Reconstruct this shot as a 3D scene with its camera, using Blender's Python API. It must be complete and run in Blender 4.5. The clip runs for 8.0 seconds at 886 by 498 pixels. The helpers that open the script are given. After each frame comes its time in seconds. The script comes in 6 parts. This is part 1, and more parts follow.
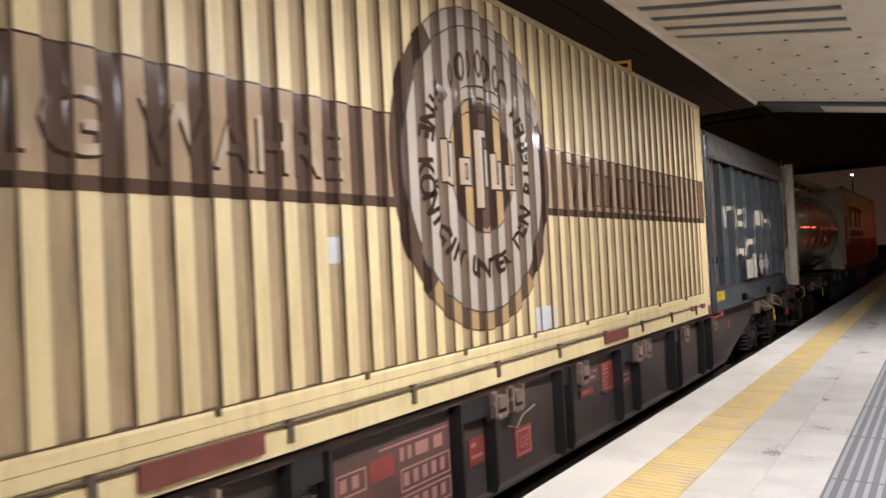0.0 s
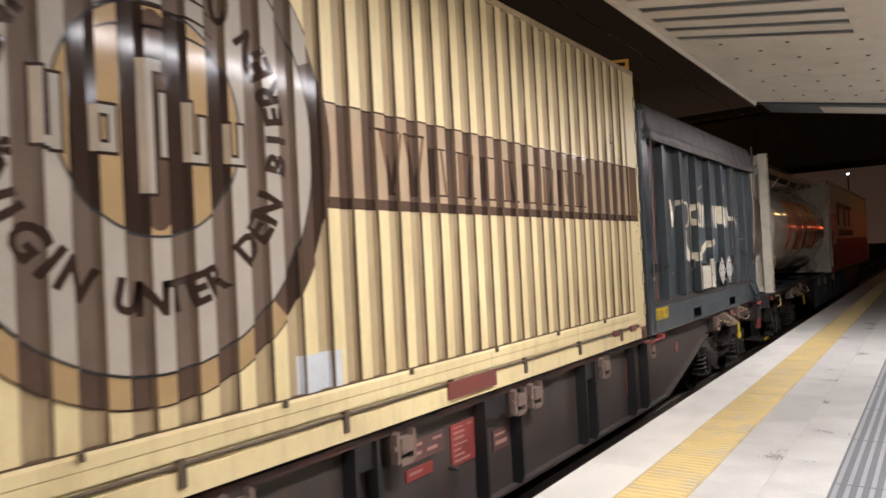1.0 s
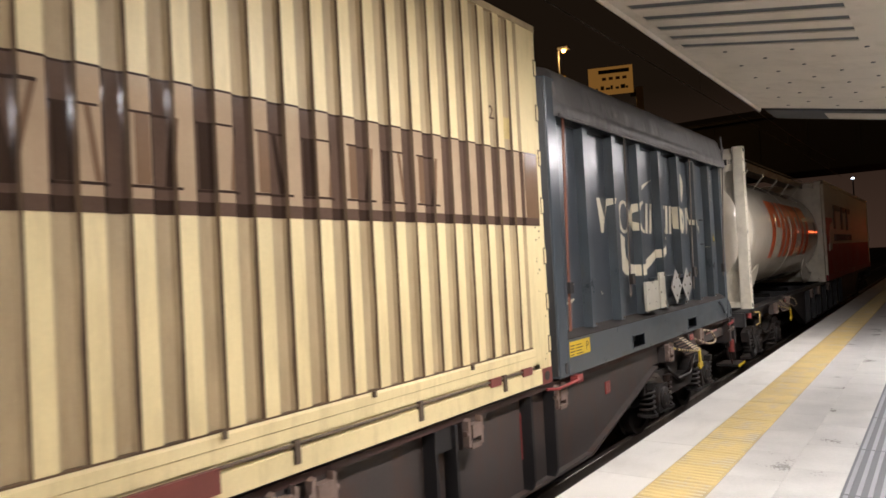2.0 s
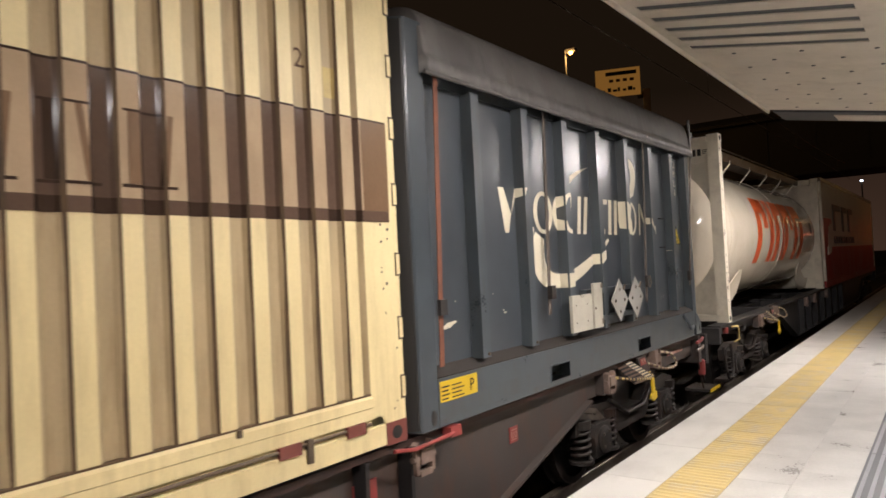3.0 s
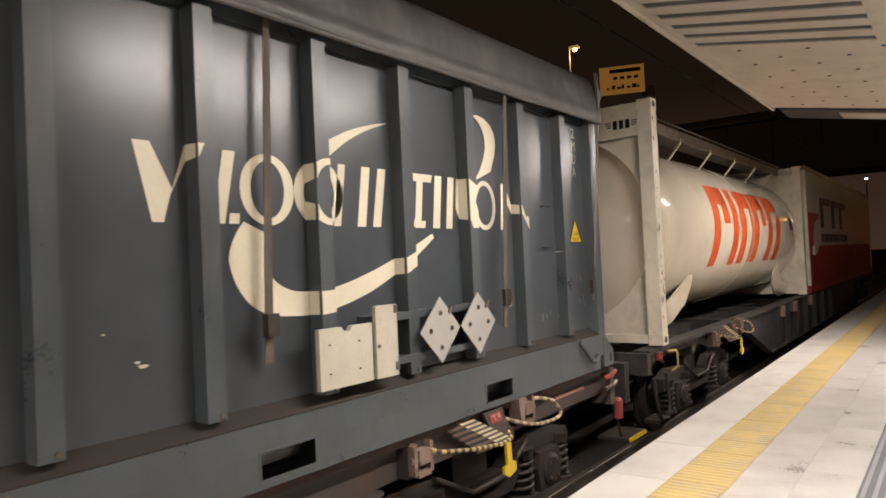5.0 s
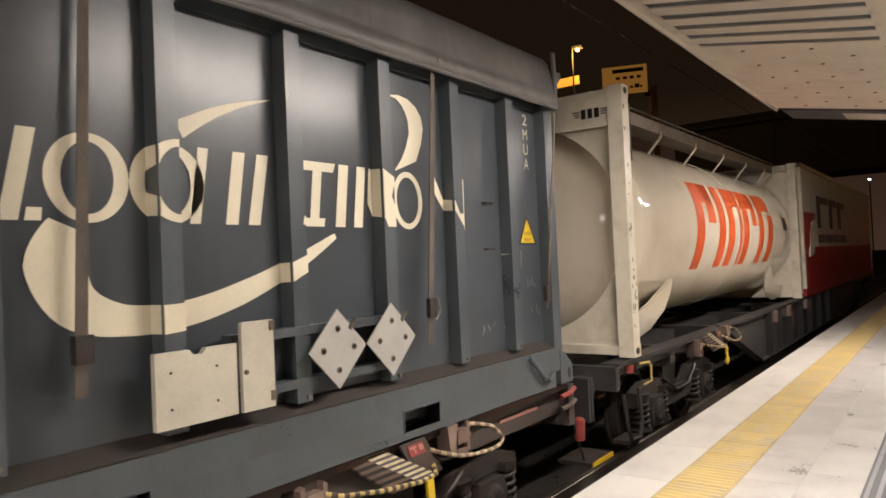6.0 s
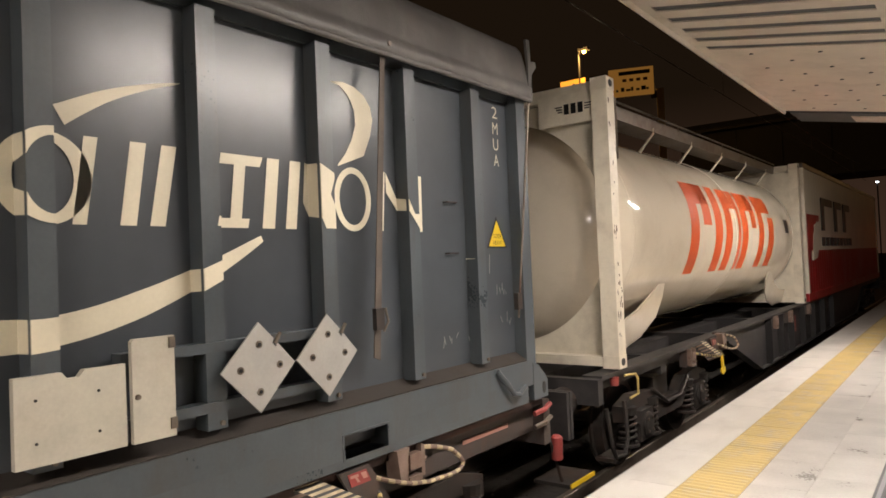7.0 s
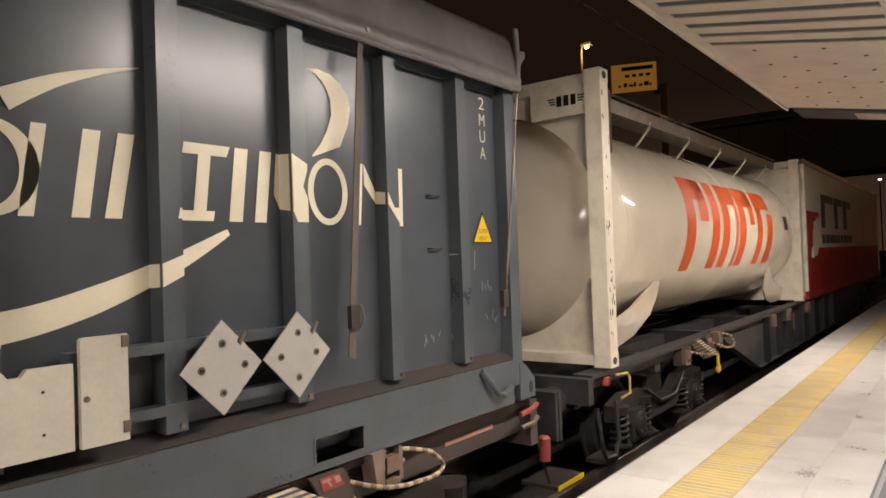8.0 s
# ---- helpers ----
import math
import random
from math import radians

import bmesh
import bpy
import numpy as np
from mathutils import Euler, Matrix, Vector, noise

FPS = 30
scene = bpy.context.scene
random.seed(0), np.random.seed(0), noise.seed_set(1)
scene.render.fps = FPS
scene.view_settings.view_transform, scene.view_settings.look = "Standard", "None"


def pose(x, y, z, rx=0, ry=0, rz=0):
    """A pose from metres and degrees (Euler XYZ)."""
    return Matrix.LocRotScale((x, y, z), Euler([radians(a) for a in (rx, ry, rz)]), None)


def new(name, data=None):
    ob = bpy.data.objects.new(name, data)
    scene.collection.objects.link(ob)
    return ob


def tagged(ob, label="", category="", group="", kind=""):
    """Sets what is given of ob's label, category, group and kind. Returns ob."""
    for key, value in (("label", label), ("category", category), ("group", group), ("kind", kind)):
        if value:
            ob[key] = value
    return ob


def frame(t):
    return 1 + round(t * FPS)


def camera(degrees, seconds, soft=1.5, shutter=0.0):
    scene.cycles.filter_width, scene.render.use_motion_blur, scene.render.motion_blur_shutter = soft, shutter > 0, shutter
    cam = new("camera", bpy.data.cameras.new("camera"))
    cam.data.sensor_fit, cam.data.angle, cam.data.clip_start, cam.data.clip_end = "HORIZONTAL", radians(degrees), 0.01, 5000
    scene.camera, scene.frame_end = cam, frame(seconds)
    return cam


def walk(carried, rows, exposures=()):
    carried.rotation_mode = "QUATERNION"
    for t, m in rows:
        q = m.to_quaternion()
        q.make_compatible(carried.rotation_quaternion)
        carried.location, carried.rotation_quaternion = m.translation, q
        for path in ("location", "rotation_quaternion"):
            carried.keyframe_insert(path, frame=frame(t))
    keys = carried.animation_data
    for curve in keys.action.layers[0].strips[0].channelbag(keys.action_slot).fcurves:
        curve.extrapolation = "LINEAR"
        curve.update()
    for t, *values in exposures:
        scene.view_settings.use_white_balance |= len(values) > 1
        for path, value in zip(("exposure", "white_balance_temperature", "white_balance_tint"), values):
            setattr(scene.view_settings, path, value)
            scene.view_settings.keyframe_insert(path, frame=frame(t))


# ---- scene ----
# ------------------------------------------------------------------ camera
EYE = 1.63
cam = camera(65.0, 8.0, soft=1.6, shutter=0.3)
# seconds, x, z off the eye, yaw, pitch, lean
LOOKS = [
    (0.0, 0.099, -0.068, 35.82, 1.07, 2.96),
    (0.5, 0.062, -0.032, 35.58, 0.82, 2.86),
    (1.0, 0.045, -0.025, 35.50, 0.88, 2.90),
    (1.5, 0.042, -0.017, 35.58, 1.12, 2.91),
    (2.0, 0.039, 0.011, 35.81, 1.30, 3.02),
    (3.5, 0.023, 0.008, 36.47, 1.50, 2.79),
    (4.0, 0.022, 0.013, 36.52, 1.43, 2.77),
    (4.5, 0.016, 0.009, 36.53, 1.29, 2.73),
    (6.0, 0.012, 0.017, 36.76, 1.25, 2.60),
    (6.5, 0.005, 0.024, 36.99, 1.34, 2.51),
    (7.0, -0.003, 0.028, 37.20, 1.41, 2.44),
    (7.5, -0.003, 0.028, 37.34, 1.29, 2.30),
    (8.0, -0.001, 0.031, 37.32, 0.97, 2.06),
]
walk(cam, [(t, pose(x, 0, EYE + z, 90 + p, 0, yaw) @ pose(0, 0, 0, 0, 0, -lean)) for t, x, z, yaw, p, lean in LOOKS],
     exposures=[(0.0, 0.0, 6000, 10), (2.2, 0.0, 6150, 10), (3.5, 0.0, 6500, 10), (8.0, 0.0, 6800, 10)])

# way of the train along the track: seconds, metres rolled
ROLLED = [(0.0, 0.0), (0.5, 1.373), (1.0, 2.679), (1.5, 3.926), (2.0, 5.115), (3.5, 7.979), (4.0, 8.773), (4.5, 9.484),
          (6.0, 10.987), (6.5, 11.304), (7.0, 11.536), (7.5, 11.681), (8.0, 11.735)]
SMOOTH = np.polyfit([a for a, _ in ROLLED], [b for _, b in ROLLED], 5)


def rolled(t):
    """Metres that the train has rolled at t."""
    if t <= 0:
        return 0.0
    known = dict(ROLLED)
    if t in known:
        return known[t]
    base = float(np.polyval(SMOOTH, t))
    off = [known[a] - float(np.polyval(SMOOTH, a)) for a, _ in ROLLED]
    return base + float(np.interp(t, [a for a, _ in ROLLED], off))


# ------------------------------------------------------------------ world and light
TRACK = -3.93          # centre line of the track
SIDE = -2.68           # platform side of the containers
EDGE = -2.23           # platform edge
RAIL = -0.55           # top of the rails; the platform's top is z = 0

world = bpy.data.worlds.new("night")
world.use_nodes = True
NIGHT = world.node_tree
SKYWARD = NIGHT.nodes.new("ShaderNodeSeparateXYZ")
NIGHT.links.new(NIGHT.nodes.new("ShaderNodeTexCoord").outputs["Generated"], SKYWARD.inputs["Vector"])
HAZE = NIGHT.nodes.new("ShaderNodeValToRGB")
HAZE.color_ramp.elements[0].position, HAZE.color_ramp.elements[0].color = 0.0, (0.055, 0.030, 0.020, 1)
HAZE.color_ramp.elements[1].position, HAZE.color_ramp.elements[1].color = 0.22, (0.0125, 0.0075, 0.0042, 1)
NIGHT.links.new(SKYWARD.outputs["Z"], HAZE.inputs["Fac"])
NIGHT.links.new(HAZE.outputs["Color"], NIGHT.nodes["Background"].inputs["Color"])
world.node_tree.nodes["Background"].inputs["Strength"].default_value = 0.8
scene.world = world

LAMP_X, LAMP_Z = -0.30, 3.445
LAMP_YS = (-10.1, -3.0, 4.1, 11.2)
LAMP_GLOW = 250.0
LAMP_TINT = (1.0, 0.925, 0.88)


# ------------------------------------------------------------------ materials
def shader(name):
    m = bpy.data.materials.new(name)
    m.use_nodes = True
    t = m.node_tree
    return m, t.nodes, t.links, t.nodes["Principled BSDF"]


def paint(name, colour, rough=0.5, metal=0.0, vary=0.25, scale=2.0, grain=60.0, bump=0.15, dirt=None, dirt_amount=0.0,
          dirt_scale=(1, 1, 1), coat=0.0, patchy=1.0):
    """A worn surface: colour, large and fine variation, dirt in patches drawn out along dirt_scale, relief."""
    m, nd, ln, b = shader(name)
    tc = nd.new("ShaderNodeTexCoord")
    info = nd.new("ShaderNodeObjectInfo")
    shift = nd.new("ShaderNodeVectorMath")
    shift.operation = "MULTIPLY_ADD"
    shift.inputs[1].default_value = (37.0, 53.0, 71.0)
    ln.new(info.outputs["Random"], shift.inputs[0])
    ln.new(tc.outputs["Object"], shift.inputs[2])
    place = shift.outputs["Vector"]
    big = nd.new("ShaderNodeTexNoise")
    big.inputs["Scale"].default_value, big.inputs["Detail"].default_value = scale, 6
    fine = nd.new("ShaderNodeTexNoise")
    fine.inputs["Scale"].default_value, fine.inputs["Detail"].default_value = grain, 4
    ln.new(place, big.inputs["Vector"])
    ln.new(place, fine.inputs["Vector"])
    add = nd.new("ShaderNodeMath")
    add.operation = "MULTIPLY_ADD"
    add.inputs[1].default_value = 0.35
    ln.new(fine.outputs["Fac"], add.inputs[0])
    ln.new(big.outputs["Fac"], add.inputs[2])
    rng = nd.new("ShaderNodeMapRange")
    rng.inputs["From Min"].default_value, rng.inputs["From Max"].default_value = 0.35, 1.0
    rng.inputs["To Min"].default_value, rng.inputs["To Max"].default_value = 1 - vary, 1 + vary * 0.6
    ln.new(add.outputs[0], rng.inputs["Value"])
    mul = nd.new("ShaderNodeMix")
    mul.data_type, mul.blend_type = "RGBA", "MULTIPLY"
    mul.inputs["Factor"].default_value = 1
    mul.inputs[6].default_value = (*colour, 1)
    ln.new(rng.outputs["Result"], mul.inputs[7])
    out = mul.outputs[2]
    if dirt:
        mp = nd.new("ShaderNodeMapping")
        mp.inputs["Scale"].default_value = dirt_scale
        ln.new(place, mp.inputs["Vector"])
        dn = nd.new("ShaderNodeTexNoise")
        dn.inputs["Scale"].default_value, dn.inputs["Detail"].default_value, dn.inputs["Roughness"].default_value = 3.0, 8, 0.65
        ln.new(mp.outputs["Vector"], dn.inputs["Vector"])
        ramp = nd.new("ShaderNodeMapRange")
        ramp.inputs["From Min"].default_value, ramp.inputs["From Max"].default_value = 0.48, 0.72
        ramp.inputs["To Max"].default_value = dirt_amount
        ln.new(dn.outputs["Fac"], ramp.inputs["Value"])
        mx = nd.new("ShaderNodeMix")
        mx.data_type = "RGBA"
        mx.inputs[7].default_value = (*dirt, 1)
        ln.new(ramp.outputs["Result"], mx.inputs["Factor"])
        ln.new(out, mx.inputs[6])
        out = mx.outputs[2]
    ln.new(out, b.inputs["Base Color"])
    rr = nd.new("ShaderNodeMapRange")
    rr.inputs["From Min"].default_value, rr.inputs["From Max"].default_value = 0.35, 0.95
    rr.inputs["To Min"].default_value, rr.inputs["To Max"].default_value = max(rough - 0.1 * patchy, 0.05), min(rough + 0.12 * patchy, 1)
    ln.new(add.outputs[0], rr.inputs["Value"])
    ln.new(rr.outputs["Result"], b.inputs["Roughness"])
    b.inputs["Metallic"].default_value = metal
    b.inputs["Coat Weight"].default_value = coat
    b.inputs["Coat Roughness"].default_value = 0.12
    if bump:
        bp = nd.new("ShaderNodeBump")
        bp.inputs["Strength"].default_value, bp.inputs["Distance"].default_value = bump, 0.01
        ln.new(add.outputs[0], bp.inputs["Height"])
        ln.new(bp.outputs["Normal"], b.inputs["Normal"])
    return m


def glow(name, colour, strength):
    m, nd, ln, b = shader(name)
    b.inputs["Base Color"].default_value = (*colour, 1)
    b.inputs["Emission Color"].default_value = (*colour, 1)
    b.inputs["Emission Strength"].default_value = strength
    return m


RUST = (0.09, 0.035, 0.018)
GRIME = (0.06, 0.045, 0.032)
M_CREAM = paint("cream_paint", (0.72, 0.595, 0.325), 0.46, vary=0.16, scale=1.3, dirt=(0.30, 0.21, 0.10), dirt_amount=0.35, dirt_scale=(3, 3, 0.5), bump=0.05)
M_CREAM_DARK = paint("dark_cream_paint", (0.42, 0.32, 0.18), 0.6, vary=0.22, scale=1.6, dirt=(0.20, 0.13, 0.06), dirt_amount=0.5, dirt_scale=(3, 3, 0.5), bump=0.08)
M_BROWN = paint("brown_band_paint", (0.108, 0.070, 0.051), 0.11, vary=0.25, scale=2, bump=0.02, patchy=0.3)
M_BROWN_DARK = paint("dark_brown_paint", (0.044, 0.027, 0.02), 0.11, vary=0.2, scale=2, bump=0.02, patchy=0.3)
M_TAUPE = paint("taupe_paint", (0.40, 0.295, 0.195), 0.11, vary=0.2, scale=3, dirt=(0.5, 0.4, 0.26), dirt_amount=0.5, dirt_scale=(2, 2, 0.6), bump=0.02, patchy=0.3)
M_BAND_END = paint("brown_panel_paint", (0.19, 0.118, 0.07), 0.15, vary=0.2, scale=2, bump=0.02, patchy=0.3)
M_PALE = paint("pale_grey_paint", (0.41, 0.365, 0.31), 0.11, vary=0.14, scale=3, bump=0.02, patchy=0.3)
M_UMBER = paint("umber_paint", (0.165, 0.122, 0.094), 0.12, vary=0.2, scale=3, bump=0.02, patchy=0.3)
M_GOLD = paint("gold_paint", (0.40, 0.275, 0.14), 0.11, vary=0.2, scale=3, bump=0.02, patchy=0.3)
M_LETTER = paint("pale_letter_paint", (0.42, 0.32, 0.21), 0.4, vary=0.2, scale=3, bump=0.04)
M_STICKER = paint("pale_blue_grey_sticker", (0.55, 0.57, 0.60), 0.5, vary=0.12, scale=8, bump=0.03)
M_BLUE = paint("blue_grey_paint", (0.056, 0.064, 0.074), 0.29, vary=0.3, scale=1.1, grain=7, bump=0.0, patchy=0.12)
M_BLUE.node_tree.nodes["Principled BSDF"].inputs["Specular IOR Level"].default_value = 0.52
for m in (M_BROWN, M_BROWN_DARK, M_TAUPE, M_PALE, M_GOLD, M_UMBER):
    m.node_tree.nodes["Principled BSDF"].inputs["Specular IOR Level"].default_value = 0.1
M_BLUE_POST = paint("glossy_blue_grey_paint", (0.060, 0.071, 0.081), 0.24, vary=0.25, scale=1.2, grain=6, bump=0.0, patchy=0.3)
M_CREASE = paint("brown_crease_paint", (0.11, 0.066, 0.032), 0.75, vary=0.5, scale=5, bump=0.1)
M_BLUE_FRAME = paint("blue_grey_frame_paint", (0.068, 0.081, 0.091), 0.33, vary=0.25, scale=2.4, dirt=GRIME, dirt_amount=0.4, dirt_scale=(2, 2, 0.5), bump=0.06)
M_LEDGE = paint("dark_brown_ledge", (0.026, 0.020, 0.016), 0.8, vary=0.4, scale=5, bump=0.3)
M_TARP = paint("grey_tarpaulin", (0.092, 0.085, 0.080), 0.5, vary=0.25, scale=3, dirt=(0.18, 0.175, 0.165), dirt_amount=0.35, bump=0.35)
M_WHITE_PRINT = paint("ivory_print", (0.66, 0.60, 0.46), 0.45, vary=0.14, scale=3, bump=0.04)
M_PLATE = paint("cream_enamel_plate", (0.50, 0.47, 0.39), 0.45, vary=0.2, scale=6, dirt=RUST, dirt_amount=0.35, bump=0.06)
M_STRAP = paint("rust_red_strap", (0.17, 0.06, 0.03), 0.8, vary=0.4, scale=9, bump=0.3)
M_STRAP_GREY = paint("grey_brown_strap", (0.095, 0.075, 0.06), 0.8, vary=0.4, scale=9, bump=0.3)
M_SIGN_YELLOW = paint("yellow_label", (0.62, 0.42, 0.02), 0.45, vary=0.12, scale=6, bump=0.03)
M_BLACK = paint("black_paint", (0.012, 0.011, 0.01), 0.5, vary=0.3, bump=0.05)
M_WAGON = paint("sooty_brown_wagon_paint", (0.058, 0.046, 0.041), 0.6, vary=0.4, scale=2.2, dirt=RUST, dirt_amount=0.5, dirt_scale=(1.5, 1.5, 0.6), bump=0.2)
M_FLANGE = paint("dark_oxide_flange_paint", (0.040, 0.020, 0.016), 0.6, vary=0.4, scale=4, dirt=(0.12, 0.035, 0.025), dirt_amount=0.5, dirt_scale=(1, 0.4, 1), bump=0.2)
M_FIN = paint("near_black_paint", (0.014, 0.012, 0.012), 0.6, vary=0.4, scale=4, bump=0.2)
M_SIGN_RED = paint("red_enamel_plate", (0.28, 0.045, 0.04), 0.5, vary=0.3, scale=5, dirt=GRIME, dirt_amount=0.5, bump=0.08)
M_SIGN_DULL = paint("faded_dull_red_panel", (0.125, 0.060, 0.052), 0.6, vary=0.35, scale=4, dirt=GRIME, dirt_amount=0.6, bump=0.1)
M_PINK = paint("faded_pink_print", (0.40, 0.20, 0.165), 0.6, vary=0.2, bump=0.03)
M_PAD = paint("maroon_lifting_pad", (0.17, 0.045, 0.034), 0.6, vary=0.35, scale=5, bump=0.15)
M_IRON = paint("sooty_iron", (0.042, 0.036, 0.032), 0.55, metal=0.3, vary=0.5, scale=5, dirt=RUST, dirt_amount=0.35, bump=0.3)
M_STEEL = paint("worn_steel", (0.20, 0.17, 0.14), 0.42, metal=0.7, vary=0.4, scale=8, dirt=RUST, dirt_amount=0.7, bump=0.2)
M_TANK = paint("ivory_tank_paint", (0.72, 0.64, 0.52), 0.10, vary=0.08, scale=0.9, dirt=(0.34, 0.27, 0.18), dirt_amount=0.22, dirt_scale=(0.5, 0.5, 0.5), bump=0.002, patchy=0.15)
M_TANK_FRAME = paint("chipped_ivory_frame_paint", (0.76, 0.69, 0.56), 0.45, vary=0.14, scale=4, dirt=(0.26, 0.2, 0.14), dirt_amount=0.35, bump=0.1)
M_ORANGE = paint("orange_red_print", (0.62, 0.10, 0.025), 0.4, vary=0.15, scale=3, bump=0.03)
M_CURTAIN = paint("ivory_curtain", (0.55, 0.50, 0.41), 0.45, vary=0.2, scale=1.5, bump=0.2)
M_CURTAIN_RED = paint("red_curtain", (0.30, 0.012, 0.014), 0.4, vary=0.2, scale=1.5, bump=0.2)
M_YELLOW_PAINT = paint("yellow_paint", (0.52, 0.39, 0.14), 0.5, vary=0.3, scale=7, dirt=GRIME, dirt_amount=0.5, bump=0.1)
M_RED_PAINT = paint("red_paint", (0.30, 0.05, 0.045), 0.5, vary=0.3, scale=7, dirt=GRIME, dirt_amount=0.4, bump=0.1)
M_COPING = paint("pale_stone_coping", (0.62, 0.59, 0.545), 0.62, vary=0.16, scale=1.4, grain=90, dirt=(0.36, 0.33, 0.30), dirt_amount=0.35, dirt_scale=(1.2, 0.5, 1), bump=0.12)
M_PAVING = paint("grey_stone_paving", (0.53, 0.51, 0.48), 0.30, vary=0.34, scale=2.2, grain=45, dirt=(0.42, 0.395, 0.36), dirt_amount=0.10, dirt_scale=(0.9, 0.5, 1), bump=0.12, patchy=0.6)
M_TACTILE = paint("yellow_tactile_slab", (0.60, 0.46, 0.205), 0.6, vary=0.25, scale=2.5, dirt=(0.50, 0.45, 0.36), dirt_amount=0.95, dirt_scale=(1.6, 0.9, 1), bump=0.25)
M_TACTILE_BED = paint("dirty_yellow_tactile_slab", (0.56, 0.42, 0.175), 0.65, vary=0.35, scale=3, dirt=(0.33, 0.27, 0.18), dirt_amount=0.9, dirt_scale=(1.6, 0.9, 1), bump=0.25)
M_GUIDE = paint("light_grey_tactile_ridge", (0.25, 0.25, 0.265), 0.5, vary=0.3, scale=2.5, bump=0.15)
M_TACTILE_GREY = paint("dark_grey_tactile_slab", (0.105, 0.105, 0.115), 0.6, vary=0.3, scale=2.5, bump=0.15)
M_JOINT = paint("grey_joint_mortar", (0.40, 0.38, 0.35), 0.9, vary=0.3, bump=0.2)
M_CONCRETE = paint("stained_concrete", (0.22, 0.205, 0.185), 0.85, vary=0.35, scale=1.5, dirt=GRIME, dirt_amount=0.6, bump=0.3)
M_STRIPE_PALE = paint("dull_pale_stripe", (0.48, 0.39, 0.24), 0.55, vary=0.35, scale=9, dirt=GRIME, dirt_amount=0.6, bump=0.15)
M_CHIP = paint("rusty_chip", (0.10, 0.06, 0.035), 0.8, vary=0.4, scale=12, bump=0.2)
M_LOCK = paint("rusty_lock_steel", (0.23, 0.165, 0.135), 0.6, metal=0.2, vary=0.4, scale=9, dirt=RUST, dirt_amount=0.6, bump=0.2)
M_WAGON_BLACK = paint("sooty_black_wagon_paint", (0.034, 0.031, 0.031), 0.55, vary=0.4, scale=3, dirt=(0.09, 0.08, 0.075), dirt_amount=0.4, bump=0.2)
M_PLACARD = paint("grey_placard_metal", (0.36, 0.35, 0.325), 0.45, vary=0.2, scale=6, dirt=(0.25, 0.2, 0.16), dirt_amount=0.4, bump=0.06)
M_CABLE = paint("brown_rubber_cable", (0.10, 0.07, 0.045), 0.7, vary=0.3, bump=0.1)
M_LIP = paint("pale_concrete_lip", (0.40, 0.39, 0.375), 0.7, vary=0.4, scale=3, dirt=(0.12, 0.11, 0.10), dirt_amount=0.7, dirt_scale=(1, 0.5, 1), bump=0.2)
M_CANOPY = paint("off_white_canopy_panel", (0.62, 0.56, 0.475), 0.55, vary=0.14, scale=1.6, dirt=(0.36, 0.31, 0.25), dirt_amount=0.4, dirt_scale=(1, 1, 1), bump=0.06)
M_GROOVE = paint("dark_blue_grey_groove", (0.075, 0.08, 0.085), 0.6, vary=0.3, scale=4, bump=0.1)
M_DARK = paint("dark_night_steel", (0.03, 0.027, 0.025), 0.7, vary=0.3, bump=0.1)
M_BALLAST = paint("dark_ballast", (0.055, 0.047, 0.04), 0.9, vary=0.5, scale=14, grain=40, bump=0.9)
M_HILL = paint("dark_hillside", (0.03, 0.028, 0.02), 0.95, vary=0.5, scale=0.2, bump=0.3)
# the board's glow replaces the street lamp's light falling on it
M_BILLBOARD = glow("lamplit_amber_board", (0.60, 0.27, 0.055), 0.26)
M_AMBER = glow("bright_amber_panel", (0.85, 0.40, 0.05), 0.8)
M_POST_AMBER = paint("ochre_post_paint", (0.50, 0.34, 0.14), 0.6)
G_TUBE = glow("lamp_diffuser", LAMP_TINT, LAMP_GLOW)
G_SODIUM = glow("sodium_lamp_glow", (1.0, 0.48, 0.09), 22.0)
G_COOL = glow("cool_lamp_glow", (0.8, 0.9, 1.0), 6.0)
G_RED = glow("red_signal_glow", (1.0, 0.12, 0.03), 60.0)

# ------------------------------------------------------------------ building helpers
ORIGIN = {}


def thing(name, at, label, category, group="", kind=""):
    ob = new(name)
    ob.empty_display_size = 0.2
    ob.matrix_basis = pose(*at)
    ORIGIN[ob.name] = Vector(at)
    return tagged(ob, label, category, group, kind)


def origin_of(ob):
    while ob.parent:
        ob = ob.parent
    return ORIGIN.get(ob.name, Vector((0, 0, 0)))


def part(name, bm, material, parent=None, label="", smooth=False, bevel=0.0):
    """Links a bmesh, built in place, as one mesh object under a thing or part."""
    if bevel:
        sharp = [e for e in bm.edges if len(e.link_faces) == 2 and e.calc_face_angle(0) > 0.6]
        bmesh.ops.bevel(bm, geom=sharp, offset=bevel, segments=2, affect="EDGES", clamp_overlap=True)
    me = bpy.data.meshes.new(name)
    ob = new(name, me)
    if parent is not None:
        bmesh.ops.translate(bm, verts=bm.verts, vec=-origin_of(parent))
        ob.parent = parent
    bmesh.ops.recalc_face_normals(bm, faces=bm.faces)
    bm.to_mesh(me)
    bm.free()
    for m in material if isinstance(material, (list, tuple)) else [material]:
        me.materials.append(m)
    if smooth:
        for p in me.polygons:
            p.use_smooth = True
    return tagged(ob, label)


